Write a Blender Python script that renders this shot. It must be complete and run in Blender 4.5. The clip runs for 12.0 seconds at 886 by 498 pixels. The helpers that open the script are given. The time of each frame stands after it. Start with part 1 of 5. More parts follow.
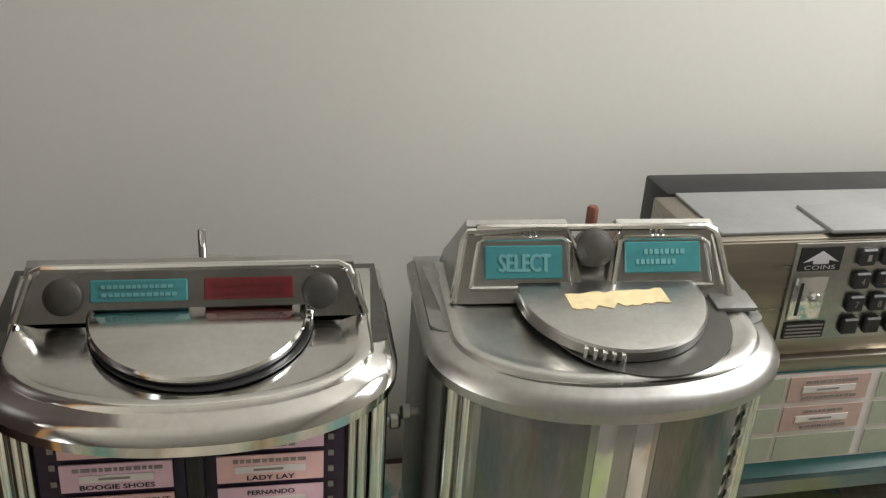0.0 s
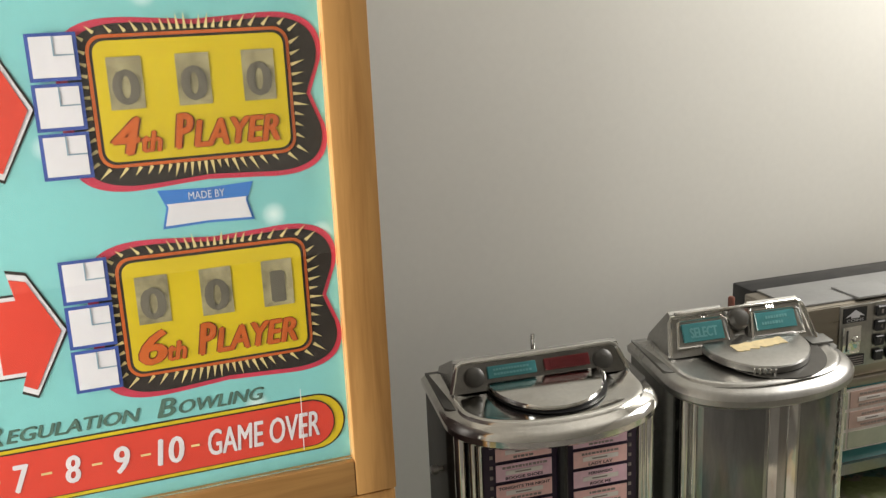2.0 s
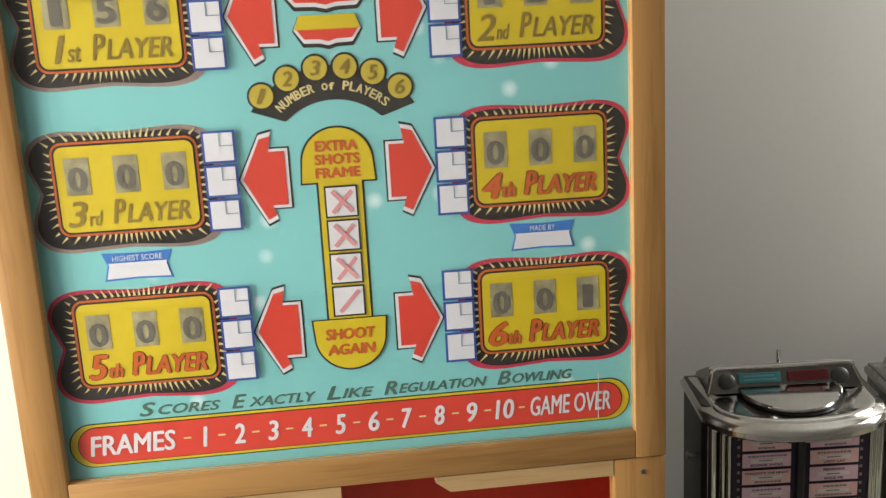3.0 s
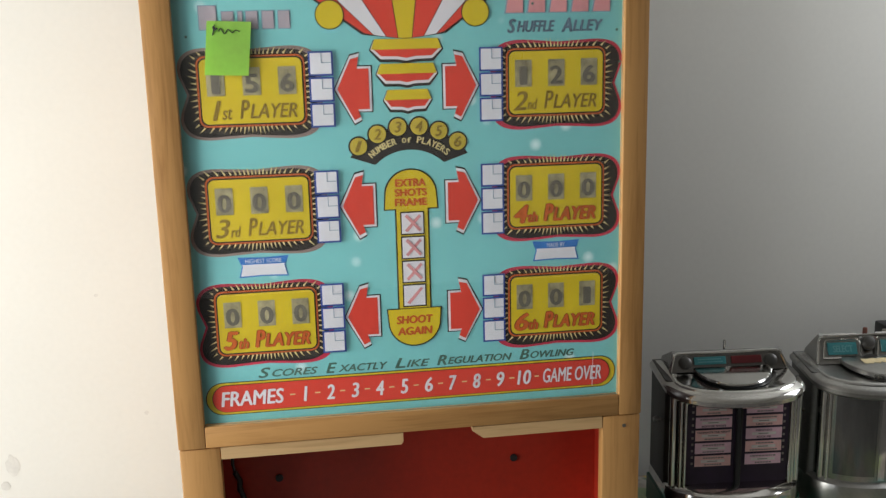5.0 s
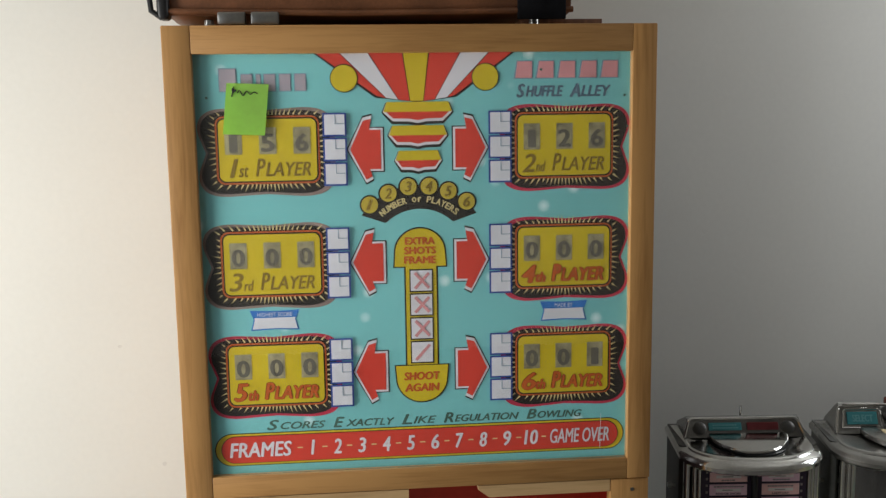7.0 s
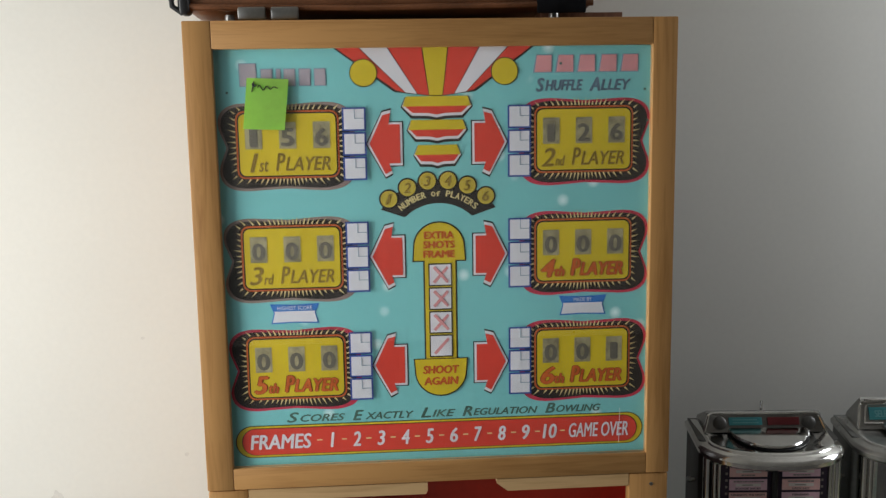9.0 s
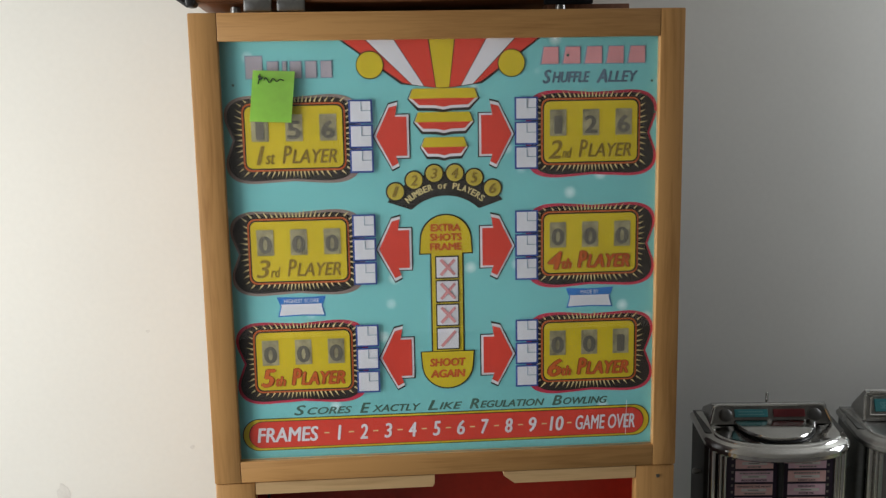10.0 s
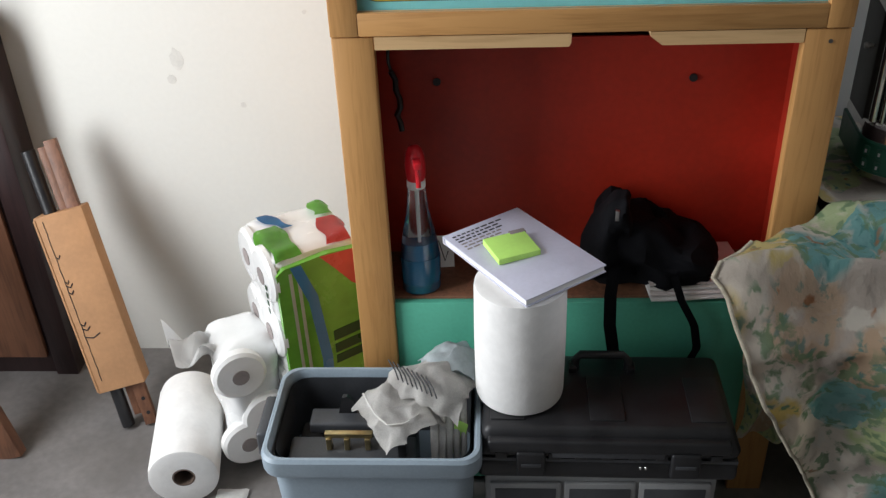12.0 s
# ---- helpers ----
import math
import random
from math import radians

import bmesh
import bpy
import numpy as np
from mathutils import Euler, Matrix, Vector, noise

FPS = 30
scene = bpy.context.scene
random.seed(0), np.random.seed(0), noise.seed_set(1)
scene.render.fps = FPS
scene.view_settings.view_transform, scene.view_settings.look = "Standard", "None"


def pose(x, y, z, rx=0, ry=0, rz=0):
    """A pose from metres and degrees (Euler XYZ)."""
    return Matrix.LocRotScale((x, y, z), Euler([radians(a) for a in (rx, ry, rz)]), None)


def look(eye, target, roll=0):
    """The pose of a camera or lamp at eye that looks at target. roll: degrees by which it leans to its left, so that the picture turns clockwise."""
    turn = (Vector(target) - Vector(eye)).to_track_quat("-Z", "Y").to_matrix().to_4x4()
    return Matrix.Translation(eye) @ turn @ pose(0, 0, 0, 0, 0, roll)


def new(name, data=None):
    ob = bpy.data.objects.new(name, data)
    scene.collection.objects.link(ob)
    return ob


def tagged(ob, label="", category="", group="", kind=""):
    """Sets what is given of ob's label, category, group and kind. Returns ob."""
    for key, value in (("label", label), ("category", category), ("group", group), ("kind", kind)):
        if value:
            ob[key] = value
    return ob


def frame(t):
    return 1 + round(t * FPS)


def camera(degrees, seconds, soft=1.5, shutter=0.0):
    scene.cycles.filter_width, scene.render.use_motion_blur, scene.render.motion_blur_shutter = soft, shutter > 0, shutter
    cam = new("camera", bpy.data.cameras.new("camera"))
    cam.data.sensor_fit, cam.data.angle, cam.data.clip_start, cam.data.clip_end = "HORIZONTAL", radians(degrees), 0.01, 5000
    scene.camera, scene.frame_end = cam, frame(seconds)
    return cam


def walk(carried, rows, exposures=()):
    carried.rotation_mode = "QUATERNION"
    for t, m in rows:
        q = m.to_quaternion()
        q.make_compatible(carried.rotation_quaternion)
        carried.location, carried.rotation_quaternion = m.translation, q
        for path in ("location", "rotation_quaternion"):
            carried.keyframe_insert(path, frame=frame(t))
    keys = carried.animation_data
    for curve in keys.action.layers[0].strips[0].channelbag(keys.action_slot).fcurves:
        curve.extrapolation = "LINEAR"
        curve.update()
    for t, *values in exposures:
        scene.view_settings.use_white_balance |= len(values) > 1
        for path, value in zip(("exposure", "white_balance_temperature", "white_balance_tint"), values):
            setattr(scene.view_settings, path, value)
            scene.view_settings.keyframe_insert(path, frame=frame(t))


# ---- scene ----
cam = camera(50.5, 12.0, soft=1.35)
PATH = [
    (0, (0.585, -0.384, 1.171), (1.107, 1.356, 0.334), 3.9),
    (0.5, (0.488, -0.488, 1.192), (1.266, 1.197, 0.440), 2.4),
    (0.8, (0.445, -0.52, 1.212), (1.213, 1.193, 0.522), 1.2),
    (1, (0.397, -0.561, 1.217), (1.151, 1.185, 0.597), 0.2),
    (1.5, (0.241, -0.648, 1.263), (1.044, 1.093, 0.691), -1.1),
    (2, (0.145, -0.756, 1.291), (0.801, 1.068, 0.798), -2.6),
    (2.5, (0.13, -0.82, 1.301), (0.387, 1.113, 0.856), -4.3),
    (3, (0.009, -1.013, 1.363), (0.199, 0.932, 0.937), -3.1),
    (3.2, (-0.083, -1.179, 1.396), (0.179, 0.762, 0.988), -2.5),
    (5, (-0.149, -1.367, 1.46), (0.128, 0.568, 1.035), -1.4),
    (5.5, (-0.137, -1.379, 1.453), (0.122, 0.569, 1.081), -1.1),
    (6, (-0.082, -1.399, 1.457), (0.097, 0.566, 1.128), -1.0),
    (6.5, (-0.094, -1.399, 1.451), (0.097, 0.57, 1.161), -0.9),
    (7, (-0.095, -1.4, 1.454), (0.088, 0.57, 1.166), -0.8),
    (9, (-0.09, -1.402, 1.461), (0.045, 0.569, 1.152), -0.9),
    (9.5, (-0.108, -1.4, 1.45), (0.044, 0.572, 1.149), -0.9),
    (10, (-0.101, -1.399, 1.461), (0.035, 0.57, 1.136), -1.0),
    (10.5, (-0.104, -1.393, 1.468), (0.029, 0.573, 1.123), -1.0),
    (11, (-0.123, -1.378, 1.46), (0.014, 0.587, 1.116), -1.0),
    (11.5, (-0.132, -1.362, 1.393), (-0.078, 0.581, 0.92), -1.2),
    (11.7, (-0.118, -1.341, 1.363), (-0.147, 0.535, 0.671), -1.6),
    (11.8, (-0.108, -1.321, 1.356), (-0.186, 0.499, 0.53), -2.3),
    (11.9, (-0.111, -1.306, 1.335), (-0.218, 0.455, 0.392), -2.4),
    (12, (-0.133, -1.28, 1.323), (-0.243, 0.409, 0.259), -2.4),
]
EXPOSURES = [(0.0, 1.13, 6850, 10), (0.5, 1.38, 6650, 8), (1.5, 1.25, 7050, 9), (2.0, 0.85, 7200, 11), (2.5, 0.58, 7000, 12), (3.0, 0.38, 7000, 11), (5.0, 0.0, 6450, 10),
             (6.5, -0.24, 6450, 10), (9.5, -0.30, 6350, 10), (11.0, -0.29, 6300, 10), (11.5, -0.28, 6350, 11), (12.0, -0.02, 6100, 12)]
walk(cam, [(t, look(eye, target, roll)) for t, eye, target, roll in PATH], EXPOSURES)

# world and daylight
world = bpy.data.worlds.new("sky")
scene.world = world
world.use_nodes = True
wn = world.node_tree
sky = wn.nodes.new("ShaderNodeTexSky")
sky.sky_type, sky.sun_disc = "NISHITA", False
sky.sun_elevation, sky.sun_rotation = radians(48), radians(150)
wn.links.new(sky.outputs[0], wn.nodes["Background"].inputs[0])
wn.nodes["Background"].inputs[1].default_value = 0.12


def daylight(name, place, turn, wide, high, watts, colour):
    lamp = bpy.data.lights.new(name, "AREA")
    lamp.shape, lamp.size, lamp.size_y, lamp.energy, lamp.color = "RECTANGLE", wide, high, watts, colour
    ob = new(name, lamp)
    ob.matrix_world = pose(*place, *turn)
    return ob


# skylight that enters by the openings of the room
daylight("daylight_left", (-1.50, -0.50, 1.20), (0, -90, 0), 1.5, 0.7, 36, (0.985, 0.98, 0.93))
daylight("daylight_right", (1.86, -0.02, 1.80), (0, 90, 0), 0.7, 0.45, 12.5, (0.96, 0.98, 1.0))
daylight("daylight_back", (-1.50, -1.75, 1.25), (0, -90, 0), 1.7, 0.45, 4.0, (0.95, 0.98, 1.0))


# ---- materials ----
def nodes_of(name):
    m = bpy.data.materials.new(name)
    m.use_nodes = True
    return m, m.node_tree, m.node_tree.nodes["Principled BSDF"]


def surface(name, colour, rough=0.5, metal=0.0, vary=0.12, scale=12.0, stretch=(1, 1, 1), bump=0.05, fine=140.0, dirt=None, dirt_amount=0.5, coat=0.0, rough_vary=0.12):
    """Colour that varies at two scales, roughness that varies with it, and a fine relief."""
    m, t, b = nodes_of(name)
    n, l = t.nodes, t.links
    co, mp = n.new("ShaderNodeTexCoord"), n.new("ShaderNodeMapping")
    mp.inputs["Scale"].default_value = stretch
    l.new(co.outputs["Object"], mp.inputs["Vector"])
    big, small = n.new("ShaderNodeTexNoise"), n.new("ShaderNodeTexNoise")
    for tex, s, d in ((big, scale, 4.0), (small, fine, 3.0)):
        tex.inputs["Scale"].default_value, tex.inputs["Detail"].default_value = s, d
        l.new(mp.outputs[0], tex.inputs["Vector"])
    both = n.new("ShaderNodeMath")
    both.operation = "MULTIPLY_ADD"
    l.new(small.outputs[0], both.inputs[0])
    both.inputs[1].default_value = 0.45
    l.new(big.outputs[0], both.inputs[2])
    ramp = n.new("ShaderNodeValToRGB")
    dark = [c * (1 - 2.2 * vary) for c in colour]
    lite = [min(1, c * (1 + 1.3 * vary)) for c in colour]
    ramp.color_ramp.elements[0].position, ramp.color_ramp.elements[1].position = 0.42, 1.02
    ramp.color_ramp.elements[0].color, ramp.color_ramp.elements[1].color = (*dark, 1), (*lite, 1)
    l.new(both.outputs[0], ramp.inputs[0])
    out = ramp.outputs[0]
    if dirt:
        mark = n.new("ShaderNodeTexNoise")
        mark.inputs["Scale"].default_value, mark.inputs["Detail"].default_value = scale * 0.55, 7.0
        l.new(co.outputs["Object"], mark.inputs["Vector"])
        cut = n.new("ShaderNodeMapRange")
        cut.inputs[1].default_value, cut.inputs[2].default_value, cut.inputs[4].default_value = 0.52, 0.75, dirt_amount
        l.new(mark.outputs[0], cut.inputs[0])
        mix = n.new("ShaderNodeMix")
        mix.data_type = "RGBA"
        l.new(cut.outputs[0], mix.inputs[0])
        l.new(out, mix.inputs[6])
        mix.inputs[7].default_value = (*dirt, 1)
        out = mix.outputs[2]
    l.new(out, b.inputs["Base Color"])
    rr = n.new("ShaderNodeMapRange")
    rr.inputs[3].default_value, rr.inputs[4].default_value = max(0.02, rough - rough_vary), min(1, rough + rough_vary)
    l.new(big.outputs[0], rr.inputs[0])
    l.new(rr.outputs[0], b.inputs["Roughness"])
    b.inputs["Metallic"].default_value, b.inputs["Coat Weight"].default_value = metal, coat
    if bump:
        bp = n.new("ShaderNodeBump")
        bp.inputs["Strength"].default_value, bp.inputs["Distance"].default_value = bump, 0.002
        l.new(both.outputs[0], bp.inputs["Height"])
        l.new(bp.outputs[0], b.inputs["Normal"])
    return m


def grain(name, colour, dark, along, rough=0.42, scale=9.0):
    """Varnished wood with its grain along one axis."""
    m, t, b = nodes_of(name)
    n, l = t.nodes, t.links
    co, mp = n.new("ShaderNodeTexCoord"), n.new("ShaderNodeMapping")
    mp.inputs["Scale"].default_value = [0.06 if a == along else 1.0 for a in "xyz"]
    l.new(co.outputs["Object"], mp.inputs["Vector"])
    wave, speck, tone = n.new("ShaderNodeTexNoise"), n.new("ShaderNodeTexNoise"), n.new("ShaderNodeTexNoise")
    for tex, s, d, w in ((wave, scale * 9, 5, 1.2), (speck, scale * 45, 3, 0.3), (tone, 4.0, 3, 0.4)):
        tex.inputs["Scale"].default_value, tex.inputs["Detail"].default_value, tex.inputs["Distortion"].default_value = s, d, w
        l.new((co.outputs["Object"] if tex == tone else mp.outputs[0]), tex.inputs["Vector"])
    add = n.new("ShaderNodeMath")
    add.operation = "MULTIPLY_ADD"
    l.new(speck.outputs[0], add.inputs[0])
    add.inputs[1].default_value = 0.35
    l.new(wave.outputs[0], add.inputs[2])
    add2 = n.new("ShaderNodeMath")
    add2.operation = "MULTIPLY_ADD"
    l.new(tone.outputs[0], add2.inputs[0])
    add2.inputs[1].default_value = 0.5
    l.new(add.outputs[0], add2.inputs[2])
    ramp = n.new("ShaderNodeValToRGB")
    ramp.color_ramp.elements[0].position, ramp.color_ramp.elements[1].position = 0.62, 1.08
    ramp.color_ramp.elements[0].color, ramp.color_ramp.elements[1].color = (*dark, 1), (*colour, 1)
    l.new(add2.outputs[0], ramp.inputs[0])
    l.new(ramp.outputs[0], b.inputs["Base Color"])
    b.inputs["Roughness"].default_value = rough
    bp = n.new("ShaderNodeBump")
    bp.inputs["Strength"].default_value, bp.inputs["Distance"].default_value = 0.15, 0.001
    l.new(add.outputs[0], bp.inputs["Height"])
    l.new(bp.outputs[0], b.inputs["Normal"])
    return m


OAK, OAK_DARK = (0.52, 0.275, 0.095), (0.36, 0.172, 0.052)
WOOD_UP, WOOD_ACROSS = grain("honey_wood_up", OAK, OAK_DARK, "z"), grain("honey_wood_across", OAK, OAK_DARK, "x")
WOOD_RAW = grain("raw_wood", (0.66, 0.43, 0.21), (0.5, 0.3, 0.13), "x", 0.6)
WOOD_BROWN = grain("brown_wood", (0.22, 0.10, 0.055), (0.11, 0.05, 0.03), "z", 0.5)
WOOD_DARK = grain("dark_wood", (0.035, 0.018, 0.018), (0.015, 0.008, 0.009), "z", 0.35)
PAINT_WALL = surface("cream_wall_paint", (0.81, 0.80, 0.75), 0.75, vary=0.02, scale=2.2, bump=0.06, fine=90, dirt=(0.6, 0.57, 0.5), dirt_amount=0.10, rough_vary=0.05)
SCUFF = surface("grey_scuff", (0.735, 0.72, 0.675), 0.8, vary=0.06, scale=60)
# Dark grey given to the unseen side walls to cut bounced light.
PAINT_LOW_BOUNCE = surface("low_bounce_grey_paint", (0.26, 0.245, 0.22), 0.8, vary=0.06, scale=3)
# Ceiling out of view, greyed so that less light bounces back.
PAINT_CEILING = surface("low_bounce_ceiling_paint", (0.36, 0.35, 0.33), 0.8, vary=0.04, scale=3)
CONCRETE = surface("grey_concrete", (0.225, 0.212, 0.205), 0.7, vary=0.16, scale=5, bump=0.25, fine=60, dirt=(0.11, 0.10, 0.09), dirt_amount=0.7)
RED_PAINT = surface("red_paint", (0.47, 0.030, 0.012), 0.45, vary=0.12, scale=6, bump=0.08, fine=80, dirt=(0.22, 0.01, 0.01), dirt_amount=0.35)
GREEN_PAINT = surface("green_paint", (0.10, 0.42, 0.29), 0.5, vary=0.08, scale=7, dirt=(0.06, 0.2, 0.14), dirt_amount=0.4)
CHROME = surface("worn_chrome", (0.78, 0.77, 0.74), 0.13, 1.0, vary=0.07, scale=16, bump=0.03, fine=220, dirt=(0.34, 0.31, 0.26), dirt_amount=0.35, rough_vary=0.1)
BRIGHT = surface("bright_chrome", (0.82, 0.82, 0.8), 0.08, 1.0, vary=0.03, scale=20, bump=0.0, rough_vary=0.04)
WORN = surface("stained_chrome", (0.70, 0.695, 0.67), 0.11, 1.0, vary=0.09, scale=12, bump=0.03, fine=200, dirt=(0.33, 0.26, 0.19), dirt_amount=0.5, rough_vary=0.09)
SIGN_METAL = surface("tarnished_sign_metal", (0.36, 0.355, 0.35), 0.22, 1.0, vary=0.12, scale=20, bump=0.02, dirt=(0.2, 0.17, 0.14), dirt_amount=0.5)
HEM = surface("stitched_hem", (0.44, 0.39, 0.30), 0.9, vary=0.2, scale=40, bump=0.5, fine=300)
DULL = surface("dull_steel", (0.47, 0.465, 0.45), 0.32, 1.0, vary=0.1, scale=14, bump=0.04, fine=200, dirt=(0.27, 0.25, 0.21), dirt_amount=0.5)
STEEL = surface("brushed_steel", (0.37, 0.335, 0.285), 0.3, 1.0, vary=0.06, scale=9, stretch=(1, 1, 14), bump=0.03, fine=90)
COVER = surface("dull_steel_cover", (0.46, 0.46, 0.445), 0.2, 1.0, vary=0.1, scale=9, stretch=(3, 3, 0.5), bump=0.02, rough_vary=0.08)
GREY_METAL = surface("grey_painted_metal", (0.22, 0.22, 0.21), 0.42, 0.4, vary=0.14, scale=10, dirt=(0.1, 0.09, 0.07), dirt_amount=0.4)
# Darker steel that paints the dark reflections on the bowed cover.
COVER_REFLECTION = surface("dark_reflection_steel", (0.19, 0.19, 0.185), 0.16, 0.8, vary=0.2, scale=12, stretch=(3, 3, 0.6), bump=0.0)
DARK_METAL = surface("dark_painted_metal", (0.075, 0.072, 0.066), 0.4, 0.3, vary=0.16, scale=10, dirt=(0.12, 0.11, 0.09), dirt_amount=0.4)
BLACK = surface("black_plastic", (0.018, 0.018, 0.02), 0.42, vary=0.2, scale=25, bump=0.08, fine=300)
BLACK_CLOTH = surface("black_fabric", (0.008, 0.008, 0.010), 0.9, vary=0.25, scale=30, bump=0.4, fine=500)
BLACK_CLOTH.node_tree.nodes["Principled BSDF"].inputs["Specular IOR Level"].default_value = 0.12
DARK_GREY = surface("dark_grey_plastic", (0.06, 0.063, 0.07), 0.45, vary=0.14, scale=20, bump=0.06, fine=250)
PLUM = surface("dark_plum_card", (0.035, 0.018, 0.045), 0.5, vary=0.15, scale=30)
BIN_BLUE = surface("grey_blue_plastic", (0.30, 0.37, 0.43), 0.42, vary=0.07, scale=10, bump=0.05, fine=200)
GREY_PLASTIC = surface("grey_plastic", (0.30, 0.305, 0.305), 0.45, vary=0.07, scale=12)
PAPER = surface("white_paper", (0.86, 0.85, 0.83), 0.85, vary=0.02, scale=20, bump=0.25, fine=160)
QUILT = surface("quilted_paper", (0.88, 0.87, 0.85), 0.95, vary=0.03, scale=35, bump=0.6, fine=110)
CARD = surface("brown_cardboard", (0.50, 0.27, 0.13), 0.8, vary=0.09, scale=10, bump=0.08, fine=120, dirt=(0.36, 0.19, 0.09), dirt_amount=0.4)
CORE = surface("cardboard_core", (0.13, 0.09, 0.07), 0.9, vary=0.1)
LEATHER = surface("brown_leather", (0.22, 0.085, 0.035), 0.45, vary=0.2, scale=14, bump=0.3, fine=260, dirt=(0.08, 0.03, 0.015), dirt_amount=0.6)
GLOVE = surface("beige_knit", (0.68, 0.66, 0.63), 0.95, vary=0.14, scale=18, bump=0.6, fine=420)
RAG = surface("pale_rag", (0.62, 0.68, 0.70), 0.9, vary=0.1, scale=18, bump=0.3, fine=200)
TAPE = surface("masking_tape", (0.78, 0.64, 0.37), 0.7, vary=0.1, scale=35, bump=0.15)
NOTE = surface("green_note_paper", (0.58, 0.95, 0.20), 0.75, vary=0.03, scale=30, bump=0.02)
INK = surface("black_ink", (0.02, 0.02, 0.025), 0.6, vary=0.1)
BRASS = surface("brass", (0.55, 0.45, 0.24), 0.35, 1.0, vary=0.12, scale=30)
RUST = surface("reddish_knob", (0.22, 0.07, 0.045), 0.5, vary=0.2, scale=60)
ORANGE = surface("orange_plastic", (0.62, 0.10, 0.03), 0.45, vary=0.08, scale=30)
TEAL_LABEL = surface("teal_label", (0.045, 0.23, 0.25), 0.35, vary=0.08, scale=30, coat=0.5)
RED_LABEL = surface("dark_red_label", (0.14, 0.012, 0.016), 0.35, vary=0.1, scale=30, coat=0.5)
PALE_MARK = surface("pale_lettering", (0.13, 0.36, 0.38), 0.5, vary=0.05)
KEY_GREEN = surface("green_key_plastic", (0.02, 0.13, 0.085), 0.35, vary=0.1, scale=40)
STRIP_PINK = surface("pink_title_card", (0.90, 0.56, 0.56), 0.6, vary=0.08, scale=30)
STRIP_MAUVE = surface("mauve_title_card", (0.86, 0.57, 0.69), 0.6, vary=0.08, scale=30)
# Pink card dimmed in colour for the wide selector, whose window lies darker.
STRIP_DIM_PINK = surface("dimmed_pink_title_card", (0.60, 0.42, 0.38), 0.6, vary=0.08, scale=30)
STRIP_PALE = surface("pale_title_card", (0.44, 0.47, 0.37), 0.6, vary=0.06, scale=30)
STRIP_RED = surface("red_title_card", (0.72, 0.22, 0.17), 0.6, vary=0.06, scale=30)
STRIP_WHITE = surface("white_card", (0.82, 0.75, 0.74), 0.6, vary=0.05, scale=30)
NOTEBOOK = surface("pale_violet_cover", (0.62, 0.62, 0.74), 0.4, vary=0.05, scale=20)
WRAP_WHITE = surface("white_wrap_film", (0.84, 0.84, 0.83), 0.25, vary=0.04, scale=14, bump=0.5, fine=40, coat=0.4)
WRAP_GREEN = surface("green_wrap_film", (0.16, 0.44, 0.05), 0.25, vary=0.14, scale=14, bump=0.5, fine=40, coat=0.4)
WRAP_BLUE = surface("blue_wrap_print", (0.06, 0.22, 0.45), 0.25, vary=0.08, bump=0.3, fine=40, coat=0.4)
WRAP_RED = surface("red_wrap_print", (0.62, 0.07, 0.06), 0.25, vary=0.08, bump=0.3, fine=40, coat=0.4)
WRAP_DARK = surface("dark_green_print", (0.01, 0.06, 0.02), 0.3, vary=0.08)
BLUE_LIQUID = surface("blue_liquid", (0.012, 0.10, 0.20), 0.12, vary=0.08, scale=20, bump=0.0, coat=0.6)
RED_PLASTIC = surface("red_plastic", (0.70, 0.02, 0.03), 0.35, vary=0.06, scale=30)
SCREEN = surface("dark_screen", (0.03, 0.035, 0.045), 0.12, vary=0.1, bump=0.0)
MARK_GREY = surface("grey_lettering", (0.30, 0.26, 0.25), 0.7, vary=0.1)
# printed inks of the score glass
A_RED = surface("poster_red", (0.60, 0.045, 0.025), 0.5, vary=0.04, scale=8, bump=0.0)
A_CRIMSON = surface("poster_crimson", (0.50, 0.03, 0.07), 0.5, vary=0.12, scale=5, bump=0.0)
A_YELLOW = surface("poster_yellow", (0.56, 0.43, 0.011), 0.5, vary=0.05, scale=8, bump=0.0)
A_BLACK = surface("poster_black", (0.02, 0.016, 0.014), 0.5, vary=0.2, scale=14, bump=0.0)
A_WHITE = surface("poster_white", (0.63, 0.63, 0.67), 0.5, vary=0.03, scale=8, bump=0.0)
A_CREAM = surface("poster_cream", (0.62, 0.52, 0.24), 0.5, vary=0.05, bump=0.0)
A_BLUE = surface("poster_blue", (0.03, 0.07, 0.30), 0.5, vary=0.05, bump=0.0)
A_ROYAL = surface("poster_royal_blue", (0.03, 0.17, 0.52), 0.5, vary=0.05, bump=0.0)
A_OLIVE = surface("poster_olive", (0.24, 0.16, 0.02), 0.5, vary=0.1, bump=0.0)
A_RUST = surface("poster_rust", (0.50, 0.10, 0.015), 0.5, vary=0.06, bump=0.0)
A_BROWN = surface("poster_dark_brown", (0.20, 0.05, 0.012), 0.5, vary=0.1, bump=0.0)
A_SLATE = surface("poster_slate", (0.07, 0.15, 0.12), 0.5, vary=0.1, bump=0.0)
A_SPOT = surface("poster_ochre", (0.48, 0.37, 0.04), 0.5, vary=0.08, bump=0.0)
A_FADED = surface("poster_faded_brown", (0.26, 0.19, 0.17), 0.5, vary=0.15, scale=9, bump=0.0)
A_PINK = surface("poster_pink", (0.62, 0.27, 0.28), 0.5, vary=0.1, bump=0.0)
A_DUSK = surface("poster_dusky_blue", (0.11, 0.17, 0.23), 0.5, vary=0.1, bump=0.0)
A_HAZE = surface("poster_dull_violet", (0.38, 0.33, 0.37), 0.5, vary=0.08, bump=0.0)
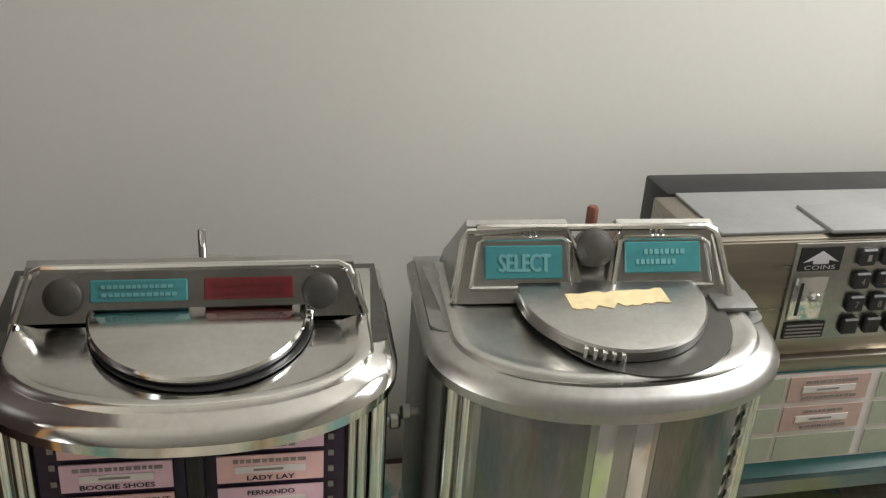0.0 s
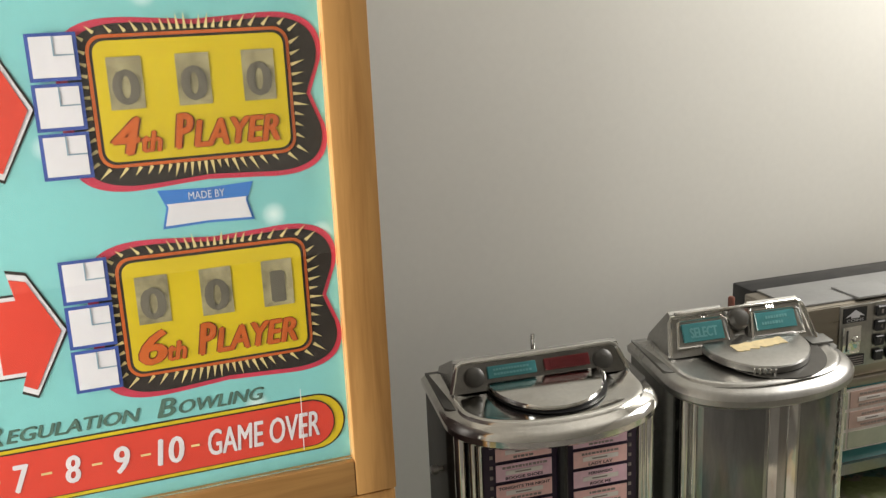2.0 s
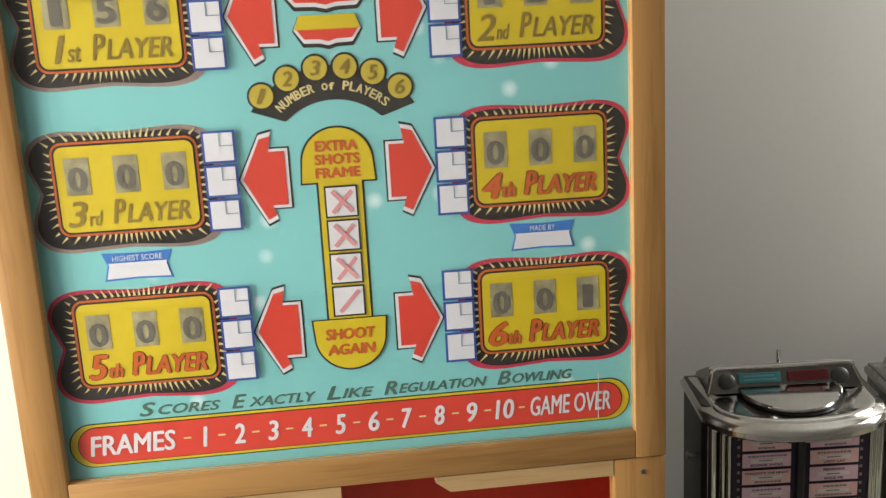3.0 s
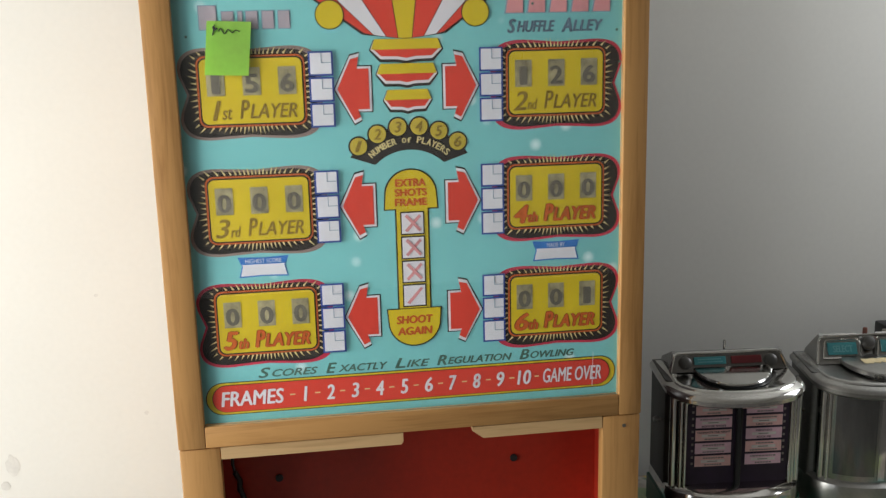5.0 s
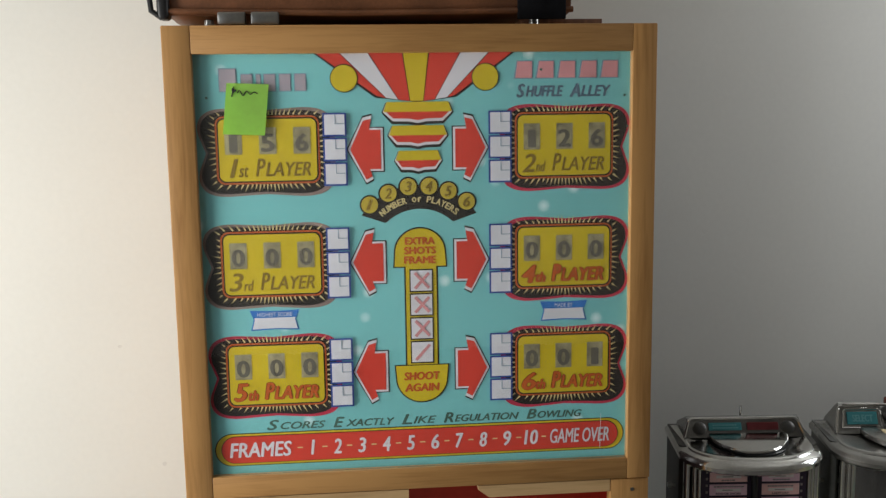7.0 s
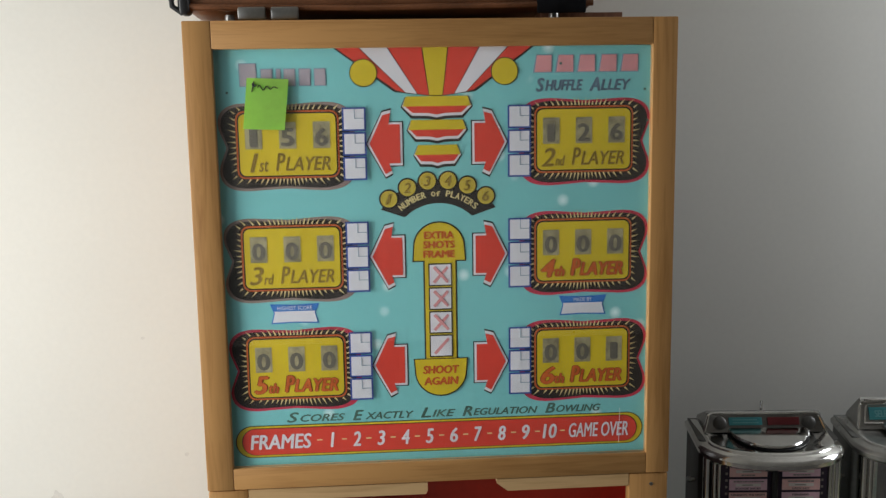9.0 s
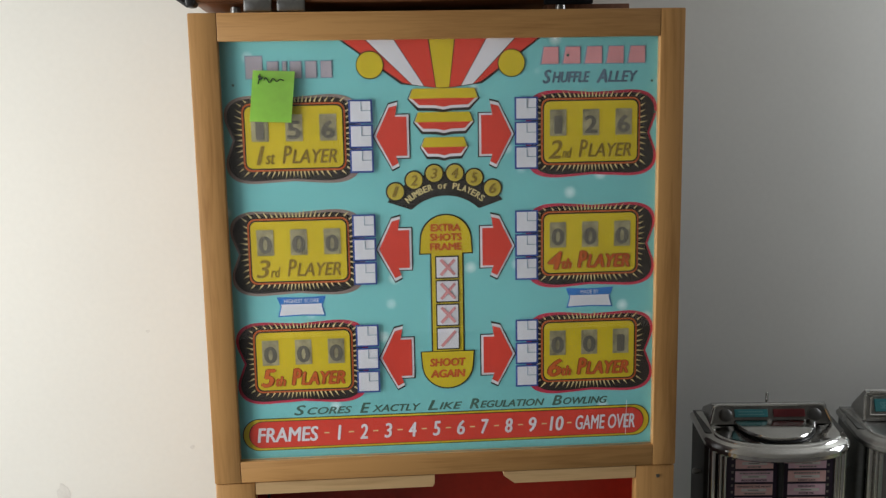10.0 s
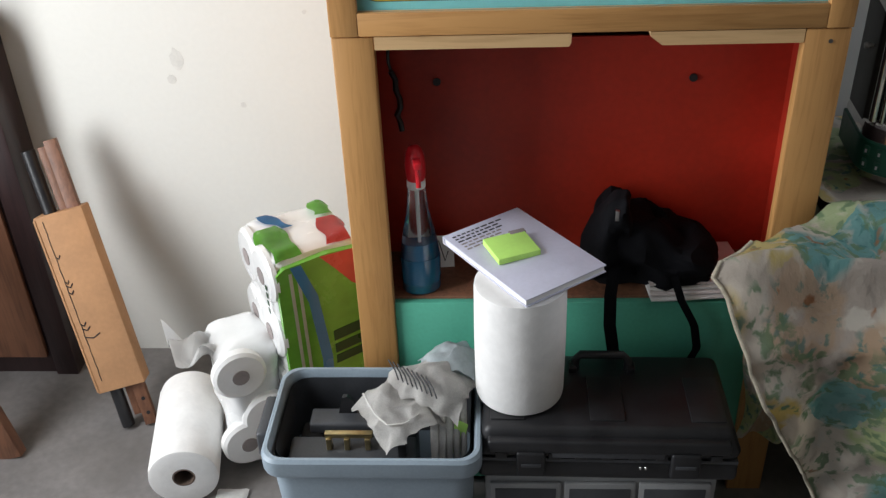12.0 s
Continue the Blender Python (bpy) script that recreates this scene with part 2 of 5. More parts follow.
A_GREYBLUE = surface("poster_grey_blue", (0.20, 0.30, 0.38), 0.5, vary=0.1, bump=0.0)
REEL = surface("reel_window", (0.30, 0.27, 0.16), 0.4, vary=0.28, scale=38, bump=0.0)
REEL_DIGIT = surface("reel_digit", (0.13, 0.12, 0.095), 0.5, vary=0.1, bump=0.0)
REEL_HEART = surface("reel_digit_light", (0.42, 0.42, 0.38), 0.5, vary=0.1, bump=0.0)


def starry():
    """Light blue ground with scattered soft white sparks."""
    m = surface("poster_sky_blue", (0.185, 0.515, 0.52), 0.5, vary=0.05, scale=3, bump=0.0)
    n, l = m.node_tree.nodes, m.node_tree.links
    b = n["Principled BSDF"]
    base = b.inputs["Base Color"].links[0].from_socket
    co, vo, mr, mix = n.new("ShaderNodeTexCoord"), n.new("ShaderNodeTexVoronoi"), n.new("ShaderNodeMapRange"), n.new("ShaderNodeMix")
    vo.inputs["Scale"].default_value = 17.0
    l.new(co.outputs["Object"], vo.inputs["Vector"])
    mr.inputs[1].default_value, mr.inputs[2].default_value, mr.inputs[3].default_value, mr.inputs[4].default_value = 0.02, 0.19, 0.85, 0.0
    l.new(vo.outputs["Distance"], mr.inputs[0])
    mix.data_type = "RGBA"
    l.new(mr.outputs[0], mix.inputs[0])
    l.new(base, mix.inputs[6])
    mix.inputs[7].default_value = (0.75, 0.88, 0.88, 1)
    l.new(mix.outputs[2], b.inputs["Base Color"])
    return m


def clear(name, rough=0.0, tint=(1, 1, 1)):
    m, t, b = nodes_of(name)
    b.inputs["Base Color"].default_value = (*tint, 1)
    b.inputs["Transmission Weight"].default_value, b.inputs["Roughness"].default_value, b.inputs["IOR"].default_value = 1.0, rough, 1.45
    return m


def patterned_cloth():
    """Printed cotton: broad flower patches of teal, lime and yellow on a beige ground, with leaf sprigs."""
    m, t, b = nodes_of("printed_cotton")
    n, l = t.nodes, t.links
    co = n.new("ShaderNodeTexCoord")
    warp = n.new("ShaderNodeTexNoise")
    warp.inputs["Scale"].default_value, warp.inputs["Detail"].default_value = 22.0, 4.0
    l.new(co.outputs["UV"], warp.inputs["Vector"])
    bent = n.new("ShaderNodeMix")
    bent.data_type = "VECTOR"
    bent.inputs[0].default_value = 0.035
    l.new(co.outputs["UV"], bent.inputs[4])
    l.new(warp.outputs["Color"], bent.inputs[5])

    def noise_at(size, shift, detail=3.0):
        mp, tex = n.new("ShaderNodeMapping"), n.new("ShaderNodeTexNoise")
        mp.inputs["Location"].default_value = (shift, shift * 0.7, shift * 0.3)
        l.new(bent.outputs[1], mp.inputs["Vector"])
        l.new(mp.outputs[0], tex.inputs["Vector"])
        tex.inputs["Scale"].default_value, tex.inputs["Detail"].default_value = size, detail
        return tex.outputs[0]

    def step(value, low, high, most=0.9):
        mr = n.new("ShaderNodeMapRange")
        mr.inputs[1].default_value, mr.inputs[2].default_value, mr.inputs[4].default_value = low, high, most
        l.new(value, mr.inputs[0])
        return mr.outputs[0]

    def times(a, c):
        mu = n.new("ShaderNodeMath")
        mu.operation = "MULTIPLY"
        l.new(a, mu.inputs[0])
        l.new(c, mu.inputs[1])
        return mu.outputs[0]

    def over(under, colour, mask):
        mix = n.new("ShaderNodeMix")
        mix.data_type = "RGBA"
        l.new(mask, mix.inputs[0])
        l.new(under, mix.inputs[6])
        if isinstance(colour, tuple):
            mix.inputs[7].default_value = (*colour, 1)
        else:
            l.new(colour, mix.inputs[7])
        return mix.outputs[2]

    ground = n.new("ShaderNodeRGB")
    ground.outputs[0].default_value = (0.74, 0.675, 0.58, 1)
    out = over(ground.outputs[0], (0.52, 0.455, 0.395), step(noise_at(7.0, 14.2), 0.46, 0.56))
    out = over(out, (0.72, 0.68, 0.60), step(noise_at(26.0, 21.3), 0.55, 0.62))
    cells = n.new("ShaderNodeTexVoronoi")
    cells.voronoi_dimensions = "2D"
    cells.inputs["Scale"].default_value = 10.0
    l.new(bent.outputs[1], cells.inputs["Vector"])
    sort = n.new("ShaderNodeSeparateColor")
    l.new(cells.outputs["Color"], sort.inputs[0])
    ramp = n.new("ShaderNodeValToRGB")
    ramp.color_ramp.interpolation = "CONSTANT"
    inks = ((0.0, (0.17, 0.43, 0.42)), (0.22, (0.53, 0.62, 0.30)), (0.44, (0.68, 0.55, 0.20)), (0.58, (0.24, 0.50, 0.47)), (0.74, (0.46, 0.57, 0.30)), (0.9, (0.60, 0.43, 0.28)))
    while len(ramp.color_ramp.elements) < len(inks):
        ramp.color_ramp.elements.new(0.5)
    for el, (place, colour) in zip(ramp.color_ramp.elements, inks):
        el.position, el.color = place, (*colour, 1)
    l.new(sort.outputs[0], ramp.inputs[0])
    flower = times(step(cells.outputs["Distance"], 0.60, 0.48, 1.0), step(sort.outputs[1], 0.16, 0.18, 1.0))
    petals = step(noise_at(38.0, 5.3, 2.0), 0.30, 0.47)
    out = over(out, ramp.outputs[0], times(flower, petals))
    out = over(out, (0.10, 0.28, 0.26), times(times(flower, step(noise_at(60.0, 9.7), 0.56, 0.64)), step(sort.outputs[2], 0.3, 0.5)))
    out = over(out, (0.21, 0.33, 0.18), times(step(noise_at(52.0, 1.9), 0.53, 0.60), step(noise_at(8.0, 31.0), 0.45, 0.50)))
    out = over(out, (0.46, 0.22, 0.10), step(noise_at(24.0, 7.4), 0.67, 0.71))
    l.new(out, b.inputs["Base Color"])
    b.inputs["Roughness"].default_value = 0.85
    weave, bp = n.new("ShaderNodeTexNoise"), n.new("ShaderNodeBump")
    weave.inputs["Scale"].default_value, weave.inputs["Detail"].default_value = 34, 4.0
    l.new(co.outputs["UV"], weave.inputs["Vector"])
    bp.inputs["Strength"].default_value, bp.inputs["Distance"].default_value = 0.8, 0.008
    l.new(weave.outputs[0], bp.inputs["Height"])
    l.new(bp.outputs[0], b.inputs["Normal"])
    return m


A_SKY, GLASS, CLEAR_PLASTIC, COTTON = starry(), clear("window_glass"), clear("clear_plastic", 0.12), patterned_cloth()


# ---- mesh helpers ----
def thing(name, label, category, place=(0, 0, 0), yaw=0.0, group=""):
    ob = new(name)
    ob.matrix_world = pose(*place, 0, 0, yaw)
    ob.empty_display_size = 0.05
    return tagged(ob, label, category, group)


def part(name, bm, material, parent=None, label="", m=None, smooth=35):
    """Links a bmesh as one mesh object under a thing or a part."""
    if m is not None:
        bmesh.ops.transform(bm, matrix=m, verts=bm.verts)
    bmesh.ops.recalc_face_normals(bm, faces=bm.faces)
    me = bpy.data.meshes.new(name)
    bm.to_mesh(me)
    bm.free()
    me.materials.append(material)
    if smooth:
        for p in me.polygons:
            p.use_smooth = True
        me.set_sharp_from_angle(angle=radians(smooth))
    ob = new(name, me)
    ob.parent = parent
    return tagged(ob, label)


def box(x0, x1, y0, y1, z0, z1, bevel=0.0, segs=2, bm=None):
    own = bmesh.new()
    bmesh.ops.create_cube(own, size=1)
    for v in own.verts:
        v.co = ((x0 + x1) / 2 + v.co.x * (x1 - x0), (y0 + y1) / 2 + v.co.y * (y1 - y0), (z0 + z1) / 2 + v.co.z * (z1 - z0))
    if bevel:
        bmesh.ops.bevel(own, geom=own.edges[:], offset=bevel, segments=segs, affect="EDGES", profile=0.5)
    return own if bm is None else join(bm, own)


def join(bm, other, m=None):
    if m is not None:
        bmesh.ops.transform(other, matrix=m, verts=other.verts)
    me = bpy.data.meshes.new("joined")
    other.to_mesh(me)
    other.free()
    bm.from_mesh(me)
    bpy.data.meshes.remove(me)
    return bm


def flat(points, y0, y1):
    """A plate with the outline given in x and z, from y0 back to y1."""
    bm = bmesh.new()
    a = [bm.verts.new((x, y0, z)) for x, z in points]
    b = [bm.verts.new((x, y1, z)) for x, z in points]
    bm.faces.new(a)
    bm.faces.new(b[::-1])
    for i in range(len(a)):
        j = (i + 1) % len(a)
        bm.faces.new((a[j], a[i], b[i], b[j]))
    return bm


def rings(levels, cap=True):
    """A skin over rings of points, each of the same count."""
    bm = bmesh.new()
    rows = [[bm.verts.new(p) for p in ring] for ring in levels]
    for a, b in zip(rows, rows[1:]):
        for i in range(len(a)):
            j = (i + 1) % len(a)
            bm.faces.new((a[i], a[j], b[j], b[i]))
    if cap:
        bm.faces.new(rows[0][::-1])
        bm.faces.new(rows[-1])
    return bm


def lathe(profile, n=40, cap=True):
    return rings([[(r * math.cos(2 * math.pi * i / n), r * math.sin(2 * math.pi * i / n), z) for i in range(n)] for r, z in profile], cap)


def tube(points, r, n=10):
    """A round rod along a line of points."""
    pts = [Vector(p) for p in points]
    levels = []
    side = None
    for i, p in enumerate(pts):
        way = (pts[min(i + 1, len(pts) - 1)] - pts[max(i - 1, 0)]).normalized()
        if side is None:
            side = way.orthogonal().normalized()
        side = (side - way * side.dot(way)).normalized()
        up = way.cross(side)
        rr = r[i] if isinstance(r, (list, tuple)) else r
        levels.append([p + (side * math.cos(a) + up * math.sin(a)) * rr for a in (2 * math.pi * k / n for k in range(n))])
    return rings(levels)


def rounded(x0, x1, z0, z1, r, n=5):
    out = []
    for cx, cz, a0 in ((x1 - r, z1 - r, 0), (x0 + r, z1 - r, 90), (x0 + r, z0 + r, 180), (x1 - r, z0 + r, 270)):
        out += [(cx + r * math.cos(radians(a0 + 90 * i / n)), cz + r * math.sin(radians(a0 + 90 * i / n))) for i in range(n + 1)]
    return out


def circle(cx, cz, r, n=28):
    return [(cx + r * math.cos(2 * math.pi * i / n), cz + r * math.sin(2 * math.pi * i / n)) for i in range(n)]


def lettering(text, x0, x1, z0, z1, y, depth=0.0003, lean=0.0, bold=0.0):
    """Words in the built-in font, fitted into a box of the x-z plane, facing -y."""
    cu = bpy.data.curves.new("words", "FONT")
    cu.body, cu.shear, cu.resolution_u = text, lean, 3
    cu.fill_mode = "BOTH"
    ob = bpy.data.objects.new("words", cu)
    scene.collection.objects.link(ob)
    me = bpy.data.meshes.new_from_object(ob.evaluated_get(bpy.context.evaluated_depsgraph_get()))
    bpy.data.objects.remove(ob)
    bpy.data.curves.remove(cu)
    bm = bmesh.new()
    bm.from_mesh(me)
    bpy.data.meshes.remove(me)
    xs, ys = [v.co.x for v in bm.verts], [v.co.y for v in bm.verts]
    ax, bx, ay, by = min(xs), max(xs), min(ys), max(ys)
    for v in bm.verts:
        v.co = (x0 + (v.co.x - ax) / (bx - ax) * (x1 - x0), y, z0 + (v.co.y - ay) / (by - ay) * (z1 - z0))
    if bold:
        thin = bm.copy()
        for k, (sx, sz) in enumerate(((-1, 0.4), (1, -0.4), (0, 1), (0, -1))):
            join(bm, thin.copy(), Matrix.Translation((sx * bold * (z1 - z0), 0.00004 * (k + 1), 0.6 * sz * bold * (z1 - z0))))
        thin.free()
    return bm


def soft_box(x0, x1, y0, y1, z0, z1, bevel, lump, cell=6, seed=0, freq=9.0):
    """A rounded box with uneven, crumpled faces."""
    bm = box(x0, x1, y0, y1, z0, z1)
    bmesh.ops.subdivide_edges(bm, edges=bm.edges[:], cuts=cell, use_grid_fill=True)
    c = Vector(((x0 + x1) / 2, (y0 + y1) / 2, (z0 + z1) / 2))
    h = Vector(((x1 - x0) / 2, (y1 - y0) / 2, (z1 - z0) / 2))
    for v in bm.verts:
        d = v.co - c
        inner = Vector([max(-h[i] + bevel, min(h[i] - bevel, d[i])) for i in range(3)])
        out = d - inner
        if out.length > 1e-6:
            v.co = c + inner + out.normalized() * bevel
        v.co += noise.noise_vector(v.co * freq + Vector((seed, seed * 2.3, 0))) * lump
    return bm


def sheet(name, fn, nu, nv, material, parent=None, thick=0.003, label="", span=(1.0, 1.0), along_x=False):
    """A cloth or film: fn(u, v) gives the place; the sheet has a thickness and a UV in metres."""
    bm = bmesh.new()
    uv = bm.loops.layers.uv.new("UVMap")
    grid = [[bm.verts.new(fn(i / nu, j / nv)) for j in range(nv + 1)] for i in range(nu + 1)]
    flatco = {}
    for i in range(nu + 1):
        for j in range(nv + 1):
            flatco[grid[i][j]] = (grid[i][j].co.x if along_x else i / nu * span[0], j / nv * span[1])
    for i in range(nu):
        for j in range(nv):
            bm.faces.new((grid[i][j], grid[i + 1][j], grid[i + 1][j + 1], grid[i][j + 1]))
    for f in bm.faces:
        for lp in f.loops:
            lp[uv].uv = flatco[lp.vert]
    bmesh.ops.solidify(bm, geom=bm.faces[:], thickness=thick)
    return part(name, bm, material, parent, label, smooth=60)


# ---- the room ----
def setting(name, bm, material, label, smooth=0):
    ob = part(name, bm, material, None, label, smooth=smooth)
    return tagged(ob, category=name.split("_")[0], kind="structure")


X0, X1, Y0, Y1, HIGH = -1.55, 1.92, -4.3, 0.40, 2.5
setting("floor", box(X0 - 0.15, X1 + 0.15, Y0 - 0.15, Y1 + 0.15, -0.12, 0.0), CONCRETE, "bare grey concrete floor with stains")
setting("ceiling", box(X0 - 0.15, X1 + 0.15, Y0 - 0.15, Y1 + 0.15, HIGH, HIGH + 0.1), PAINT_CEILING, "plain unseen ceiling, greyed to lessen bounced light")
setting("wall_north", box(X0, X1, Y1, Y1 + 0.15, 0.0, HIGH), PAINT_WALL, "cream painted wall with faint scuffs")


def wall_with_opening(name, along, a0, a1, fixed, o0, o1, oz0, oz1, more=()):
    bm = bmesh.new()
    cuts = [(o0, o1, oz0, oz1), *more]
    ends = [a0] + [c for o in sorted(cuts) for c in o[:2]] + [a1]
    spans = [(p, q, 0, HIGH) for p, q in zip(ends[::2], ends[1::2])]
    spans += [(p, q, 0, za) for p, q, za, zb in cuts] + [(p, q, zb, HIGH) for p, q, za, zb in cuts]
    for p0, p1, z0, z1 in spans:
        if along == "x":
            box(p0, p1, fixed, fixed + 0.15, z0, z1, bm=bm)
        else:
            box(fixed, fixed + 0.15, p0, p1, z0, z1, bm=bm)
    setting(name, bm, PAINT_LOW_BOUNCE, "plain unseen wall, darkened to cut bounced light, with a window opening")


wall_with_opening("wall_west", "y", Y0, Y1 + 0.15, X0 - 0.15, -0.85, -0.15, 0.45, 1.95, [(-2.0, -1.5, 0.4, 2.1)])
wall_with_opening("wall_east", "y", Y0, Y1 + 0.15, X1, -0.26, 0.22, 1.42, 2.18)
setting("wall_south", box(X0, X1, Y0 - 0.15, Y0, 0.0, HIGH), PAINT_WALL, "plain cream painted wall")

# scuffs on the wall
north = bpy.data.objects["wall_north"]
for x, z, wide, tall in ((-0.735, 0.695, 0.012, 0.022), (-0.752, 0.655, 0.008, 0.010), (-0.480, 0.782, 0.004, 0.004), (-0.62, 0.60, 0.006, 0.006), (-0.55, 1.02, 0.004, 0.003)):
    blot = [(x + wide * math.cos(k * math.pi / 8) * (1 + 0.4 * noise.noise(Vector((k, x * 9, z)))), z + tall * math.sin(k * math.pi / 8) * (1 + 0.4 * noise.noise(Vector((k, z * 9, x))))) for k in range(16)]
    part("scuff", flat(blot, Y1 - 0.0006, Y1 - 0.0001), SCUFF, north, "faint grey scuff", smooth=0)

# ---- score cabinet head ----
ROW_TOPS = (1.448, 1.279, 1.110)


def score_head():
    head = thing("score_cabinet", "honey wooden cabinet head with a painted glass score board", "arcade scoreboard")
    part("side_panel", box(-0.3585, -0.344, -0.004, 0.34, 0.881, 1.579, 0.002), WOOD_UP, head)
    # Right panel darkened in colour, against an orange reflection in the selector's chrome.
    part("side_panel", box(0.340, 0.353, -0.004, 0.34, 0.881, 1.579, 0.002), WOOD_DARK, head, "side panel darkened to keep orange off the chrome")
    part("back_panel", box(-0.344, 0.340, 0.325, 0.34, 0.881, 1.579), WOOD_BROWN, head)
    part("top_panel", box(-0.344, 0.340, 0.004, 0.325, 1.562, 1.579, 0.001), WOOD_ACROSS, head)
    part("bottom_panel", box(-0.344, 0.340, 0.004, 0.325, 0.882, 0.897), WOOD_BROWN, head)
    part("frame_stile", box(-0.3605, -0.3205, -0.024, -0.005, 0.8805, 1.5795, 0.0018, 2), WOOD_UP, head)
    part("frame_stile", box(0.3178, 0.3545, -0.024, -0.005, 0.8805, 1.5795, 0.0018, 2), WOOD_UP, head)
    part("frame_rail", box(-0.3203, 0.3176, -0.0238, -0.005, 1.540, 1.5795, 0.0012, 2), WOOD_ACROSS, head)
    part("frame_rail", box(-0.3203, 0.3176, -0.0238, -0.005, 0.881, 0.914, 0.0012, 2), WOOD_ACROSS, head)
    for z in (1.47, 1.0):
        part("hinge", box(0.3535, 0.358, -0.012, 0.02, z - 0.03, z + 0.03, 0.001), DULL, head, "small dull steel hinge")
    pane = part("glass_pane", box(-0.3202, 0.3175, -0.0165, -0.0145, 0.9142, 1.5398), GLASS, head, "clear glass front")
    pane.visible_shadow = False
    art = part("score_glass", box(-0.325, 0.325, 0.0, 0.003, 0.905, 1.55), A_SKY, head, "sky blue printed score panel", smooth=0)
    art.matrix_local = Matrix.Translation((-0.0006, -0.0095, 0.0098)) @ Matrix.Scale(0.9932, 4)

    def ink(name, pts, level, mat, label=""):
        return part(name, flat(pts, -0.0005 * level, -0.0005 * (level - 1) - 0.0001), mat, art, label, smooth=0)

    def words(name, text, x0, x1, z0, z1, level, mat, lean=0.0, bold=0.0):
        return part(name, lettering(text, x0, x1, z0, z1, -0.0005 * level, lean=lean, bold=bold), mat, art, smooth=0)

    def border(side, top, grow):
        """The wavy outline round a score panel; side 1: its notch to the right."""
        w0, w1, hgt = 0.130 - 1.9 * grow, 0.3185 + grow, 0.126
        cz, half = top - 0.0485, hgt / 2 + grow
        pts = []
        for i in range(60):
            a = 2 * math.pi * i / 60
            c, s = math.cos(a), math.sin(a)
            x = (abs(c) ** 0.42) * (1 if c > 0 else -1)
            z = (abs(s) ** 0.42) * (1 if s > 0 else -1)
            if x > 0.6:
                x -= 0.13 * math.exp(-(z / 0.32) ** 2)
            z *= 1 - 0.09 * math.exp(-((x - 0.05) / 0.5) ** 2)
            pts.append((side * ((w0 + w1) / 2 + x * (w1 - w0) / 2), cz + z * half))
        return pts

    names = (("1st", "2nd"), ("3rd", "4th"), ("5th", "6th"))
    scores = (("156", "126"), ("000", "000"), ("000", "001"))
    for row, top in enumerate(ROW_TOPS):
        for col, side in enumerate((-1, 1)):
            x0, x1 = sorted((side * 0.1495, side * 0.2905))
            ink("panel_outline", border(side, top, 0.0042), 1, A_CRIMSON if col or row == 2 else A_FADED)
            ink("panel_border", border(side, top, 0.0), 2, A_BLACK)
            rays = bmesh.new()
            rng = random.Random(10 * row + col)
            cx, cz = (x0 + x1) / 2, top - 0.0445
            for i in range(64):
                a = 2 * math.pi * (i + 0.5) / 64
                dx, dz = math.cos(a), math.sin(a)
                k = min(0.0757 / max(abs(dx), 1e-6), 0.0505 / max(abs(dz), 1e-6))
                px, pz = cx + dx * k, cz + dz * k
                ln = rng.uniform(0.0065, 0.0125)
                out = Vector((dx * 0.8, dz)).normalized()
                tip = (px + out.x * ln, pz + out.y * ln)
                w = 0.0014
                join(rays, flat([(px - out.y * w, pz + out.x * w), (px + out.y * w, pz - out.x * w), tip], -0.0015, -0.0011))
            part("panel_rays", rays, A_CREAM, art, smooth=0)
            ink("panel_rim", rounded(x0 - 0.0045, x1 + 0.0045, top - 0.0945, top + 0.0045, 0.012), 4, A_RUST)
            ink("panel_line", rounded(x0 - 0.002, x1 + 0.002, top - 0.092, top + 0.002, 0.010), 5, A_BLACK)
            ink("panel_field", rounded(x0, x1, top - 0.090, top, 0.009), 6, A_YELLOW)
            for i, d in enumerate(scores[row][col]):
                rx = cx - 0.0495 + 0.0495 * i
                ink("score_window", [(rx - 0.0125, top - 0.051), (rx + 0.0125, top - 0.051), (rx + 0.0125, top - 0.012), (rx - 0.0125, top - 0.012)], 7, REEL)
                wide = 0.0045 if d == "1" else 0.0085
                words("score_digit", d, rx - wide, rx + wide, top - 0.047, top - 0.022, 8, REEL_DIGIT, bold=0.06)
            ink_mat = A_RUST if (row, col) in ((1, 1), (2, 0), (2, 1)) else A_OLIVE
            wide = 0.010 if names[row][col][0] == "1" else 0.018
            caps = (("player_number", names[row][col][0], -0.046 - wide, -0.044, 0.0845, 0.0575), ("player_number", names[row][col][1:], -0.043, -0.029, 0.0840, 0.0685),
                    ("player_word", "P", -0.018, -0.005, 0.083, 0.0575), ("player_word", "LAYER", -0.004, 0.061, 0.083, 0.0630))
            for nm, txt, xa, xb, za, zb in caps:
                if ink_mat is A_RUST:
                    words(nm, txt, cx + xa, cx + xb, top - za, top - zb, 7, A_BROWN, 0.25, 0.085)
                    words(nm, txt, cx + xa, cx + xb, top - za, top - zb, 8, A_RUST, 0.25, 0.045)
                else:
                    words(nm, txt, cx + xa, cx + xb, top - za, top - zb, 7, A_OLIVE, 0.25, 0.03)
            # three frame boxes, each with its strike corner
            for i in range(3):
                bx, bt = side * 0.1225, top + 0.0075 - 0.0362 * i
                ink("frame_box_rim", [(bx - 0.0175, bt - 0.0345), (bx + 0.0175, bt - 0.0345), (bx + 0.0175, bt), (bx - 0.0175, bt)], 7, A_BLUE)
                ink("frame_box", [(bx - 0.0148, bt - 0.0318), (bx + 0.0148, bt - 0.0318), (bx + 0.0148, bt - 0.0024), (bx - 0.0148, bt - 0.0024)], 8, A_WHITE)
